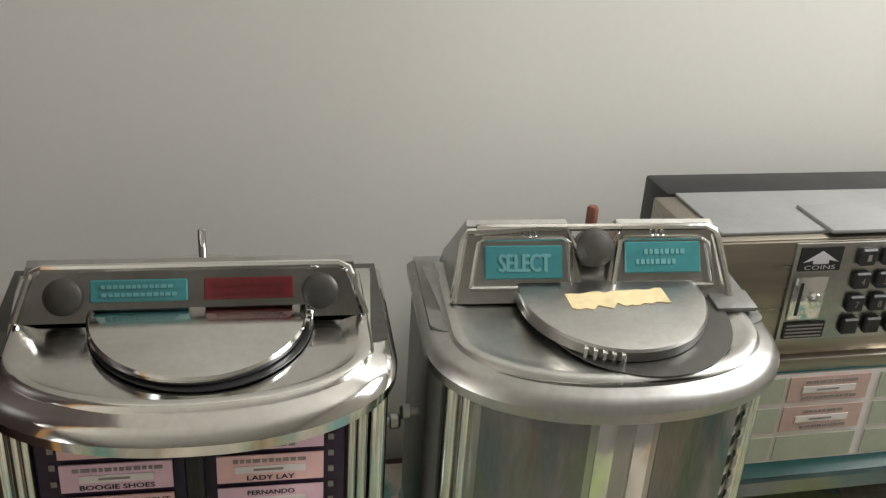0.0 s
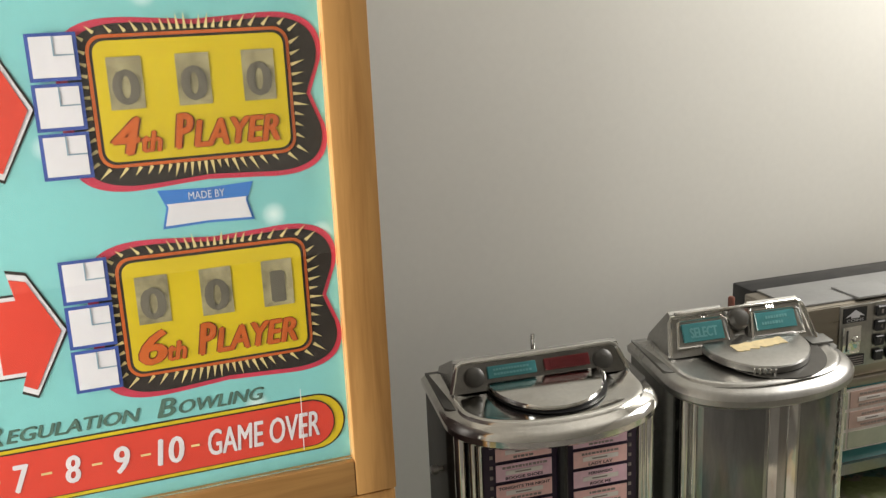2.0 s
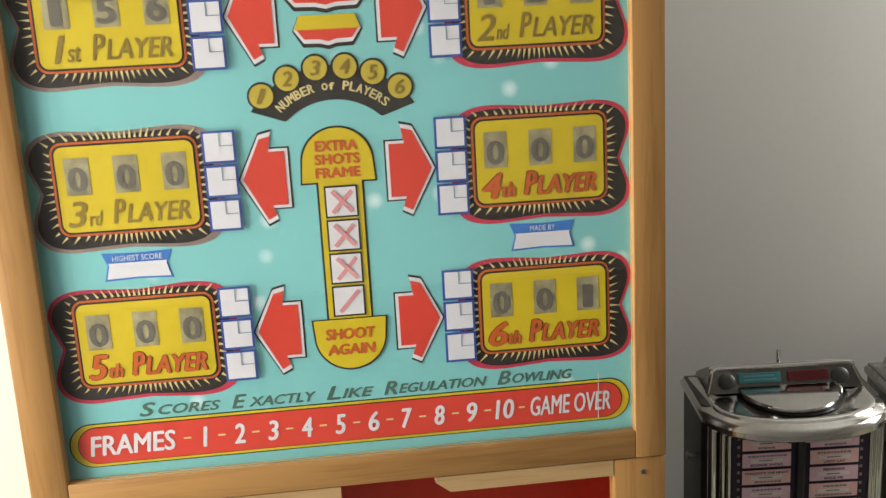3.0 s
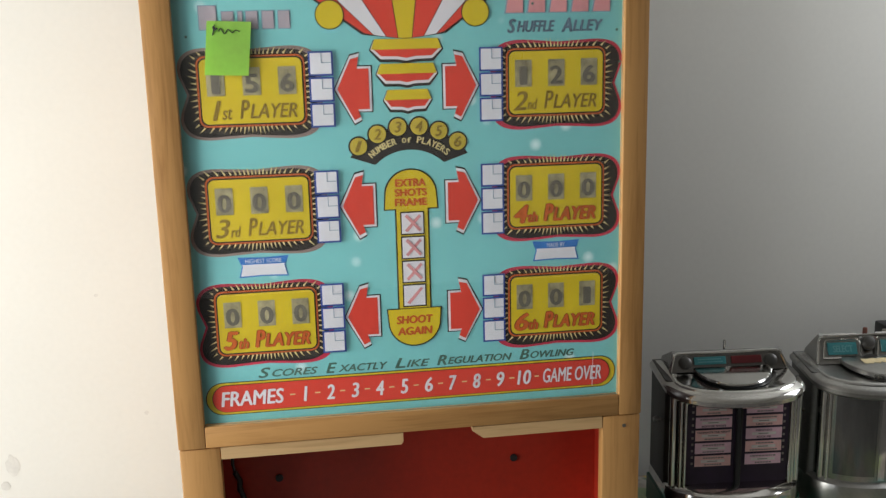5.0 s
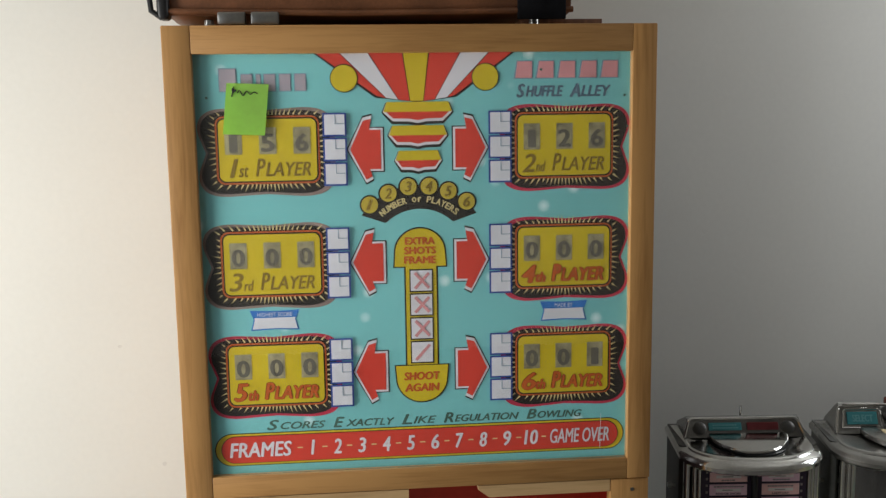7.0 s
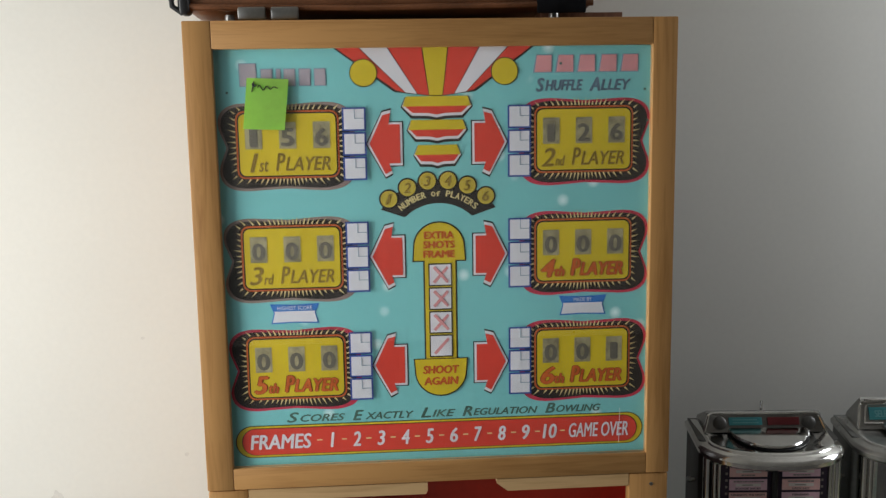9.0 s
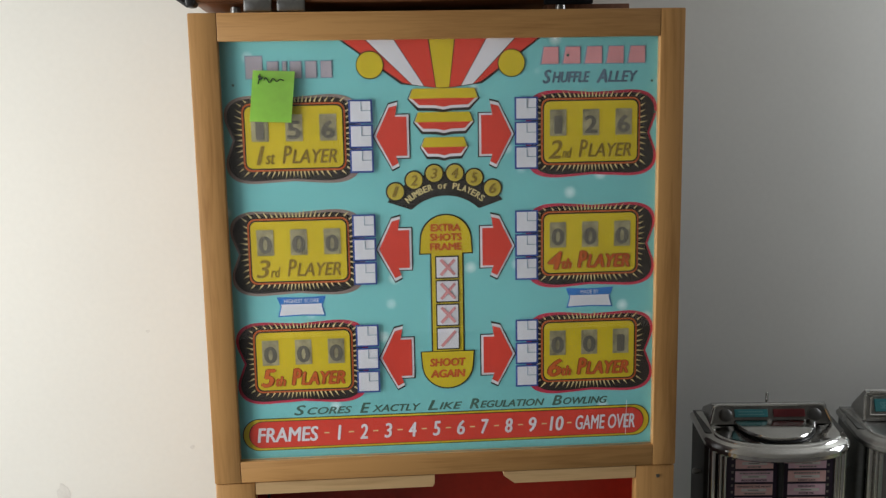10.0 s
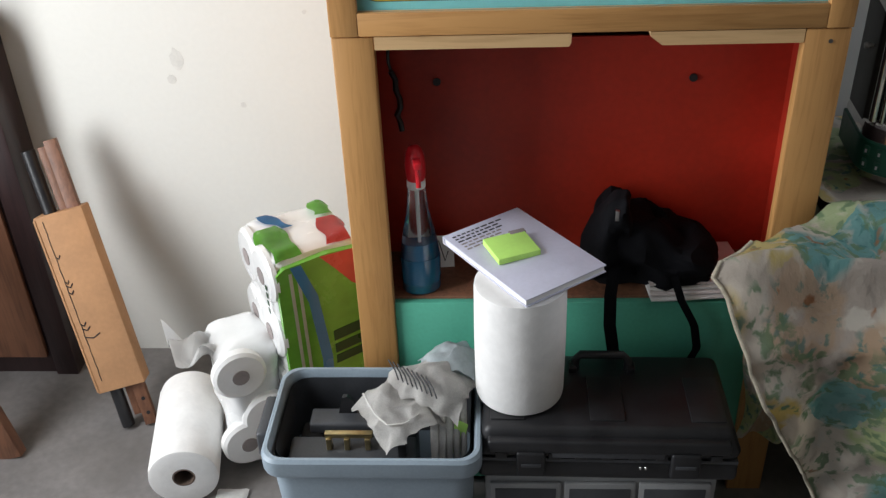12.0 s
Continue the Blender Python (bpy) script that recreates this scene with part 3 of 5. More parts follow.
                ink("strike_corner", [(bx + 0.0005, bt - 0.0165), (bx + 0.0148, bt - 0.0165), (bx + 0.0148, bt - 0.0155), (bx + 0.0015, bt - 0.0155), (bx + 0.0015, bt - 0.0024), (bx + 0.0005, bt - 0.0024)], 9, A_GREYBLUE)
            # arrow towards the panel
            az = top - 0.0465
            arrow = [(0.0545, 0.029), (0.072, 0.029), (0.069, 0.046), (0.081, 0.043), (0.1015, 0.0), (0.0775, -0.046), (0.068, -0.041), (0.072, -0.030), (0.0545, -0.030)]
            for nm, grow, level, mat in (("arrow_line", 1.19, 1, A_BLACK), ("arrow_edge", 1.11, 2, A_WHITE), ("arrow", 0.96, 3, A_RED)):
                ink(nm, [(side * (0.077 + (x - 0.077) * grow), az + z * (1 + (grow - 1) * 0.7)) for x, z in arrow], level, mat)
    # sunburst
    edges = (-0.149, -0.114, -0.072, -0.021, 0.018, 0.065, 0.108, 0.144)
    feet = (-0.060, -0.046, -0.028, -0.011, 0.009, 0.026, 0.044, 0.056)
    burst = (A_RED, A_WHITE, A_RED, A_YELLOW, A_RED, A_WHITE, A_RED)
    ink("sunburst_line", [(-0.1515, 1.542), (0.1465, 1.542), (0.058, 1.4765), (0.0, 1.4695), (-0.062, 1.4765)], 1, A_BLACK)
    for i, mat in enumerate(burst):
        dip = 1.4705 if i == 3 else 1.4735
        dz = (1.479, 1.476, 1.4735, 1.4712, 1.4712, 1.4735, 1.476, 1.479)
        ink("sunburst_ray", [(edges[i] + 0.0008, 1.5425), (edges[i + 1] - 0.0008, 1.5425), (feet[i + 1] - 0.0005, dz[i + 1]), (feet[i] + 0.0005, dz[i])], 2, mat)
    for cx in (-0.107, 0.101):
        ink("sun_disc_line", circle(cx, 1.505, 0.0205), 3, A_BLACK)
        ink("sun_disc", circle(cx, 1.505, 0.0192), 4, A_YELLOW)
    # three tiers of the torch, each a bowl in yellow, red and white
    for zt, half in ((1.470, 0.0515), (1.4355, 0.0440), (1.3985, 0.0350)):
        bowl = lambda d: [(half - 0.006, zt), (half, zt - 0.0145), (half * 0.72, zt - 0.027 - d), (half * 0.25, zt - 0.0275 - d), (0, zt - 0.030 - d), (-half * 0.25, zt - 0.0275 - d), (-half * 0.72, zt - 0.027 - d), (-half, zt - 0.0145), (-half + 0.006, zt)]
        ink("tier_shadow", [(x * 1.04, z - 0.001) for x, z in bowl(0.0042)], 1, A_BLACK)
        ink("tier_edge", bowl(0.0012), 2, A_WHITE)
        ink("tier_bowl", [(x * 0.97, z + 0.003) for x, z in bowl(0.0)][1:-1], 3, A_RED)
        ink("tier_top", [(half - 0.006, zt), (half - 0.001, zt - 0.0145), (-half + 0.001, zt - 0.0145), (-half + 0.006, zt)], 4, A_YELLOW)
    # number of players fan
    fan = [(0.107 * math.cos(radians(a)), 1.2405 + 0.107 * math.sin(radians(a))) for a in range(36, 145, 6)]
    fan += [(-0.052, 1.2915)] + [(0.072 * math.cos(radians(a)), 1.2405 + 0.071 * math.sin(radians(a))) for a in range(134, 45, -8)] + [(0.052, 1.2915)]
    ink("players_fan", fan, 1, A_BLACK)
    spots = ((-0.074, 1.319), (-0.046, 1.3355), (-0.016, 1.345), (0.015, 1.345), (0.044, 1.3375), (0.0715, 1.321))
    for i, (cx, cz) in enumerate(spots):
        ink("players_spot_rim", circle(cx, cz, 0.0148), 2, A_BLACK)
        ink("players_spot", circle(cx, cz, 0.0125), 3, A_SPOT)
        words("players_number", str(i + 1), cx - 0.0048, cx + 0.0048, cz - 0.0075, cz + 0.0075, 4, A_OLIVE, 0.2, 0.05)
    arc = bmesh.new()
    text = "NUMBER of PLAYERS"
    for i, ch in enumerate(text):
        if ch == " ":
            continue
        a = radians(130 - 80 * i / (len(text) - 1))
        tall = 0.0092 if ch.isupper() else 0.0072
        glyph = lettering(ch, -0.0030, 0.0030, 0.0, tall, 0.0, bold=0.05)
        join(arc, glyph, Matrix.Translation((0.0815 * math.cos(a), -0.001, 1.2405 + 0.0815 * math.sin(a))) @ Matrix.Rotation(math.pi / 2 - a, 4, "Y"))
    part("players_words", arc, A_CREAM, art, smooth=0)
    # extra shots column
    dome = [(-0.039, 1.2245)] + [(0.0375 * math.cos(radians(a)), 1.2445 + 0.0375 * math.sin(radians(a))) for a in range(180, -1, -10)] + [(0.039, 1.2245)]
    ink("dome_line", [(x * 1.05, z + (0.002 if z > 1.24 else -0.002)) for x, z in dome], 1, A_BLACK)
    ink("column_line", [(-0.0245, 1.07), (0.0265, 1.07), (0.0265, 1.226), (-0.0245, 1.226)], 1, A_BLACK)
    ink("column", [(-0.0222, 1.068), (0.0243, 1.068), (0.0243, 1.226), (-0.0222, 1.226)], 2, A_YELLOW)
    ink("dome", dome, 3, A_YELLOW)
    for i, (w, z) in enumerate((("EXTRA", 1.258), ("SHOTS", 1.2435), ("FRAME", 1.229))):
        words("dome_word", w, -0.0235 if i else -0.022, 0.0235 if i else 0.022, z, z + 0.0105, 4, A_RUST, 0, 0.09)
    for i in range(4):
        zt = 1.2185 - 0.0370 * i
        ink("shot_box_rim", [(-0.0168, zt - 0.0335), (0.0188, zt - 0.0335), (0.0188, zt + 0.0015), (-0.0168, zt + 0.0015)], 4, A_BLACK)
        ink("shot_box", [(-0.0150, zt - 0.0315), (0.0170, zt - 0.0315), (0.0170, zt - 0.0005), (-0.0150, zt - 0.0005)], 5, A_WHITE)
        for k, way in enumerate((1, -1)[: 1 if i == 3 else 2]):
            cz = zt - 0.016
            bar = [(-0.0115, -0.0105 * way), (-0.0080, -0.0135 * way), (0.0130, 0.0100 * way), (0.0100, 0.0130 * way)]
            ink("shot_mark", [(x + 0.001, cz + z) for x, z in bar], 6 + k, A_PINK)
    shield = [(0.040, 1.0705)] + [(0.0385 * math.cos(radians(a)), 1.0515 + 0.038 * math.sin(radians(a))) for a in range(0, -181, -10)] + [(-0.040, 1.0705)]
    ink("shield_line", [(x * 1.05, 1.0505 + (z - 1.0505) * 1.06) for x, z in shield], 3, A_BLACK)
    ink("shield", shield, 4, A_YELLOW)
    words("shield_word", "SHOOT", -0.027, 0.027, 1.048, 1.060, 5, A_RUST, 0.1, 0.08)
    words("shield_word", "AGAIN", -0.026, 0.026, 1.030, 1.042, 5, A_RUST, 0.1, 0.08)
    # two small banners
    for cx, w, words_in in ((-0.220, 0.036, "HIGHEST SCORE"), (0.2205, 0.036, "MADE BY")):
        ink("banner_rim", [(cx - w - 0.001, 1.164), (cx, 1.1625), (cx + w + 0.001, 1.164), (cx + w - 0.0045, 1.150), (cx + w, 1.133), (cx, 1.1345), (cx - w, 1.133), (cx - w + 0.0045, 1.150)], 1, A_ROYAL)
        ink("banner_field", [(cx - w + 0.005, 1.1525), (cx + w - 0.005, 1.1525), (cx + w - 0.0062, 1.150), (cx + w - 0.0025, 1.1353), (cx, 1.1365), (cx - w + 0.0025, 1.1353), (cx - w + 0.0062, 1.150)], 2, A_WHITE)
        words("banner_word", words_in, cx - (0.026 if len(words_in) > 8 else 0.014), cx + (0.026 if len(words_in) > 8 else 0.014), 1.1545, 1.1605, 2, A_WHITE)
    for text, xa, xb in (("SCORES", -0.238, -0.150), ("EXACTLY", -0.137, -0.044), ("LIKE", -0.032, 0.021), ("REGULATION", 0.033, 0.150), ("BOWLING", 0.163, 0.250)):
        cap = 1.5 * (xb - xa) / (len(text) + 0.5)
        words("motto", text[0], xa, xa + 0.85 * cap, 0.9775, 0.9930, 1, A_SLATE, 0.3, 0.05)
        words("motto", text[1:], xa + cap, xb, 0.9780, 0.9890, 1, A_SLATE, 0.3, 0.05)
    # frames bar
    ink("bar_line", rounded(-0.3180, 0.3180, 0.9225, 0.9740, 0.0255, 8), 1, A_BLACK)
    ink("bar_edge", rounded(-0.3165, 0.3165, 0.9238, 0.9728, 0.0243, 8), 2, A_YELLOW)
    ink("bar_inner_line", rounded(-0.3085, 0.3085, 0.9268, 0.9700, 0.0212, 8), 3, A_BLACK)
    ink("bar_field", rounded(-0.3075, 0.3075, 0.9277, 0.9690, 0.0204, 8), 4, A_RED)
    words("bar_word", "FRAMES", -0.295, -0.203, 0.9365, 0.9595, 5, A_WHITE, 0.15, 0.035)
    words("bar_word", "GAME OVER", 0.200, 0.294, 0.9365, 0.9595, 5, A_WHITE, 0.15, 0.02)
    step = 0.0377
    for i in range(10):
        cx = -0.170 + step * i
        wide = 0.0025 if i == 0 else 0.0105 if i == 9 else 0.0055
        words("bar_number", str(i + 1), cx - wide, cx + wide, 0.9365, 0.9595, 5, A_WHITE, 0.15, 0.035)
        ink("bar_dash", [(cx - 0.0235, 0.9475), (cx - 0.0155, 0.9475), (cx - 0.0155, 0.9493), (cx - 0.0235, 0.9493)], 5, A_CREAM)
    ink("bar_dash", [(0.186, 0.9475), (0.193, 0.9475), (0.193, 0.9493), (0.186, 0.9493)], 5, A_CREAM)
    # maker's marks as plain bars
    for x, w, tall in ((-0.287, 0.026, 0.034), (-0.256, 0.018, 0.026), (-0.234, 0.008, 0.026), (-0.223, 0.018, 0.026), (-0.201, 0.018, 0.026), (-0.179, 0.018, 0.026)):
        ink("maker_mark_rim", [(x, 1.487), (x + w, 1.487), (x + w, 1.487 + tall), (x, 1.487 + tall)], 1, A_GREYBLUE)
        ink("maker_mark", [(x + 0.0015, 1.4885), (x + w - 0.0015, 1.4885), (x + w - 0.0015, 1.4855 + tall), (x + 0.0015, 1.4855 + tall)], 2, A_HAZE)
    for i in range(5):
        x = 0.146 + 0.0325 * i
        ink("title_mark_rim", [(x - 0.003, 1.5015), (x + 0.0265, 1.5015), (x + 0.0265, 1.5285), (x + 0.002, 1.5285)], 1, A_GREYBLUE)
        ink("title_mark", [(x, 1.5030), (x + 0.025, 1.5030), (x + 0.025, 1.5270), (x + 0.0035, 1.5270)], 2, A_PINK)
    for text, xa, xb, low, tall in (("S", 0.1485, 0.1600, 1.4745, 0.0195), ("HUFFLE", 0.1625, 0.2180, 1.4755, 0.0155), ("A", 0.2290, 0.2440, 1.4745, 0.0195), ("LLEY", 0.2460, 0.2905, 1.4755, 0.0155)):
        words("game_words", text, xa, xb, low, low + tall, 1, A_DUSK, 0.25, 0.06)
    # scratch and chips in the print
    part("print_scratch", flat([(0.2788, 0.926), (0.2796, 0.926), (0.2806, 0.982), (0.2800, 0.982)], -0.0036, -0.0033), A_WHITE, art, smooth=0)
    for x, z in ((-0.305, 1.479), (0.312, 1.476), (0.317, 1.43), (0.185, 1.515)):
        ink("print_chip", circle(x, z, 0.0022, 6), 3, A_SLATE)
    return head


score_head()


def sticky_note():
    n = thing("sticky_note", "bright green paper note with pen scrawl stuck on glass", "sticky note")
    def leaf(u, v):
        x = -0.2735 + 0.0595 * u - 0.008 * v
        z = 1.4995 - 0.0725 * v - 0.0025 * u
        return (x, -0.0172 - 0.003 * v * v - 0.001 * u * v, z)
    sheet("paper", leaf, 8, 10, NOTE, n, 0.0004)
    for z0, a, b in ((1.4885, -0.2660, -0.2600), (1.4850, -0.2585, -0.2300)):
        part("pen_stroke", tube([(a + (b - a) * t, -0.0181, z0 + 0.0035 * math.sin(t * 17) * (1.2 - t)) for t in (i / 24 for i in range(25))], 0.0006, 6), INK, n)
    part("pen_stroke", tube([(-0.2635, -0.0181, 1.4945), (-0.2650, -0.0181, 1.4880), (-0.2670, -0.0181, 1.4800)], 0.0007, 6), INK, n)


sticky_note()


# ---- cabinet base ----
def score_base():
    b = thing("cabinet_base", "open wooden cabinet base with red inside and green front board", "cabinet")
    part("post", box(-0.360, -0.300, -0.022, 0.0, 0.0, 0.8795, 0.003), WOOD_UP, b)
    part("post", box(0.292, 0.354, -0.022, 0.0, 0.0, 0.8795, 0.003), WOOD_UP, b)
    part("side_board", box(-0.359, -0.343, 0.001, 0.34, 0.0, 0.8795), WOOD_UP, b)
    # Right board darkened like the panel above, to reflect less orange.
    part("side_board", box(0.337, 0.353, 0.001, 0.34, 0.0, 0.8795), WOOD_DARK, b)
    part("inner_side", box(-0.343, -0.337, 0.001, 0.14, 0.424, 0.817), RED_PAINT, b)
    part("inner_side", box(0.331, 0.337, 0.001, 0.14, 0.424, 0.817), RED_PAINT, b)
    part("red_back", box(-0.343, 0.337, 0.14, 0.146, 0.424, 0.817), RED_PAINT, b, "worn red painted back board")
    part("back_board", box(-0.343, 0.337, 0.307, 0.34, 0.0, 0.8795), WOOD_BROWN, b)
    for x in (-0.224, 0.183):
        part("bolt_hole", lathe([(0.0065, 0), (0.0065, 0.003)], 14), BLACK, b, m=pose(x, 0.1395, 0.747, 90))
    part("shelf", box(-0.337, 0.331, 0.001, 0.299, 0.402, 0.423, 0.001), WOOD_BROWN, b, "dusty brown shelf board")
    part("green_board", box(-0.2995, 0.2915, -0.014, 0.0, 0.02, 0.4195, 0.0015), GREEN_PAINT, b, "green painted front board")
    left = [(-0.2995, 0.8795), (-0.025, 0.8795), (-0.025, 0.866), (-0.028, 0.8605), (-0.2995, 0.8605)]
    right = [(0.083, 0.8795), (0.2915, 0.8795), (0.2915, 0.8600), (0.100, 0.8600), (0.083, 0.873)]
    part("top_strip", flat(left, -0.0215, -0.002), WOOD_RAW, b, "splintered raw wood strip", smooth=0)
    part("top_strip", flat(right, -0.0215, -0.002), WOOD_RAW, b, "splintered raw wood strip", smooth=0)
    part("screw", lathe([(0.003, 0), (0.003, 0.001)], 10), DULL, b, m=pose(0.327, -0.0225, 0.862, 90))
    return b


score_base()


# ---- case on top of the cabinet ----
def leather_case():
    c = thing("leather_case", "old brown leather case with dark straps lying on the cabinet", "suitcase")
    part("body", soft_box(-0.362, 0.235, 0.005, 0.30, 1.592, 1.75, 0.014, 0.004, 8, 3), LEATHER, c)
    part("edge_binding", tube([(-0.36, 0.006, 1.602), (-0.1, 0.002, 1.598), (0.1, 0.002, 1.600), (0.234, 0.006, 1.603)], 0.0045, 8), LEATHER, c, "dark stitched edge")
    part("strap", box(0.150, 0.222, -0.004, 0.004, 1.588, 1.757, 0.002), BLACK_CLOTH, c, "dark leather strap")
    part("corner_cap", box(-0.369, -0.352, -0.002, 0.03, 1.590, 1.625, 0.006, 3), BLACK, c)
    part("handle_loop", tube([(-0.362, 0.004, 1.592), (-0.376, 0.0, 1.602), (-0.378, 0.0, 1.625), (-0.37, 0.004, 1.642)], 0.004, 8), BLACK, c)
    for x in (-0.262, -0.215):
        part("latch", box(x - 0.022, x + 0.018, -0.006, 0.004, 1.5815, 1.600, 0.003), DULL, c, "tarnished metal latch")
    for x in (-0.3, 0.18):
        part("foot", lathe([(0.008, 1.580), (0.007, 1.5915)], 12), DULL, c, m=pose(x, 0.03, 0))
    s = thing("wood_slat", "narrow brown wooden slat lying on the cabinet", "plank")
    part("slat", box(0.16, 0.285, 0.03, 0.075, 1.580, 1.591, 0.001), WOOD_BROWN, s)


leather_case()


# ---- table and cloth ----
def table():
    t = thing("side_table", "low dark wooden table under a printed cloth", "table")
    part("tabletop", box(0.40, 1.75, -0.20, 0.385, 0.535, 0.565, 0.003), WOOD_DARK, t)
    for x in (0.43, 1.72):
        for y in (-0.17, 0.355):
            part("leg", box(x - 0.025, x + 0.025, y - 0.025, y + 0.025, 0, 0.535, 0.003), WOOD_DARK, t)


def cloth():
    c = thing("printed_cloth", "crumpled cotton cloth with teal and green print over table", "cloth")

    def drape(u, v):
        s = v * 1.10
        top = 0.575
        if s < top:
            y, z = 0.365 - s, 0.572
        else:
            y, z = 0.365 - top - 0.03 * min(1, (s - top) / 0.08), 0.572 - (s - top)
        edge = 0.372 if y > -0.03 else 0.372 - 0.215 * min(1, (-0.03 - y) / 0.18)
        if s > top:
            edge = 0.157 + 0.50 * (s - top)
        edge += 0.012 * noise.noise(Vector((s * 9, 3.1, 0.7))) + 0.005 * noise.noise(Vector((s * 31, 1.1, 0.2)))
        x = edge + (1.78 - edge) * u
        n1 = 1.5 * noise.noise(Vector((x * 6 + 2 * noise.noise(Vector((x * 3, s * 3, 5))), s * 6, 0.3)))
        n2 = noise.noise(Vector((x * 14, s * 14, 4.3)))
        n3 = noise.noise(Vector((x * 2.2, s * 3, 8.3)))
        rise = 0.018 * (1 - abs(n1)) + 0.012 * (1 - abs(n2)) - 0.015
        if s < top:
            front = max(0.0, (s - 0.30) / 0.275)
            z += rise * (0.3 + 2.4 * front) + 0.022 * front
            if x < 0.40:
                z += 0.01
            z += 0.032 * math.exp(-((x - 0.46) / 0.10) ** 2 - ((s - 0.42) / 0.07) ** 2)
        else:
            k = min(1, (s - top) / 0.09)
            y += k * (-0.018 - 1.6 * rise) + 0.022 * math.sin(x * 26 + 3 * n3) * min(1, (s - top) * 6) + 0.014 * n1 * min(1, (s - top) * 6)
            z += 0.030 * k + (1 - k) * (2.7 * rise + 0.022)
            y += k * (0.012 * abs(n2) + 0.007 * abs(noise.noise(Vector((x * 30 + 3 * n3, s * 24, 6.1)))))
        return (x, y, z)

    part("hem", tube([Vector(drape(0.0, k / 80)) + Vector((0, -0.003, 0)) for k in range(38, 81)], 0.0030, 8), HEM, c, "beige stitched hem")
    sheet("sheet", drape, 170, 130, COTTON, c, 0.003, span=(1.6, 1.1), along_x=True)

    def fold(u, v):
        a = v * 2 * math.pi * 0.9
        x = 0.80 + 0.90 * u
        r = 0.023 + 0.010 * noise.noise(Vector((x * 6, 2.2, 1.1)))
        return (x, 0.080 + 0.045 * u + r * 1.4 * math.cos(a) + 0.012 * noise.noise(Vector((x * 4, 0, 0))), 0.618 + r * math.sin(a) + 0.014 * noise.noise(Vector((x * 5, 7, 0))))

    sheet("rolled_fold", fold, 70, 16, COTTON, c, 0.002, span=(1.1, 0.25), along_x=True)

    def under(u, v):
        x = 0.295 + 0.075 * u + 0.012 * math.sin(9 * v)
        return (x - 0.03 * v, -0.075 - 0.04 * u + 0.012 * math.sin(u * 9 + v * 4), 0.56 - 0.37 * v + 0.02 * u)

    sheet("hanging_corner", under, 14, 30, COTTON, c, 0.002, span=(0.2, 0.45))


table()
cloth()


# ---- jukebox selectors ----
def outline(half, yb, ys, yf, inset=0.0, z=0.0, tilt=0.0, n=40):
    """A D-shaped ring: straight back, straight sides and a bowed front."""
    h, b, f = half - inset, yb - inset, yf + inset
    pts = [(-h, b), (-h, (b + ys) / 2)]
    for i in range(n + 1):
        a = math.pi + math.pi * i / n
        c, s = math.cos(a), math.sin(a)
        pts.append((h * (abs(c) ** 0.92) * (1 if c > 0 else -1), ys + (ys - f) * (-(abs(s) ** 0.95))))
    pts += [(h, (b + ys) / 2), (h, b)]
    return [(x, y, z - tilt * (yb - y)) for x, y in pts]


def title_strip(x0, x1, z0, z1, y, mat, parent, rng, name="title_strip", parent_m=None, titles=("", "")):
    """A printed title card: artist box in the middle and unreadable lines as bars."""
    card = part(name, box(x0, x1, y, y + 0.001, z0, z1), mat, parent, m=parent_m, smooth=0)
    if mat is STRIP_PALE:
        return
    w, h = x1 - x0, z1 - z0
    bars = bmesh.new()
    for zz, title in ((z0 + 0.80 * h, titles[0]), (z0 + 0.16 * h, titles[1])):
        if title:
            half = min(0.46 * w, 0.0018 * len(title))
            part("title_line", lettering(title, (x0 + x1) / 2 - half, (x0 + x1) / 2 + half, zz - 0.085 * h, zz + 0.085 * h, y - 0.0004, bold=0.05), INK, card, m=parent_m, smooth=0)
            continue
        ln = w * rng.uniform(0.35, 0.78)
        x = (x0 + x1 - ln) / 2
        while x < (x0 + x1 + ln) / 2:
            bw = w * rng.uniform(0.03, 0.08)
            box(x, x + bw, y - 0.0006, y - 0.0001, zz - 0.06 * h, zz + 0.06 * h, bm=bars)
            x += bw + w * 0.018
    box(x0 + 0.34 * w, x0 + 0.62 * w, y - 0.0012, y - 0.0009, z0 + 0.455 * h, z0 + 0.53 * h, bm=bars)
    part("print_block", bars, MARK_GREY, card, m=parent_m, smooth=0)
    part("artist_box", box(x0 + 0.17 * w, x1 - 0.17 * w, y - 0.0008, y - 0.0002, z0 + 0.36 * h, z0 + 0.62 * h), STRIP_WHITE, card, m=parent_m, smooth=0)


SONGS = {(2, 0): ("", "BOOGIE SHOES"), (2, 1): ("", "LADY LAY"), (3, 0): ("TONIGHT'S THE NIGHT", ""), (3, 1): ("FERNANDO", "ROCK ME")}


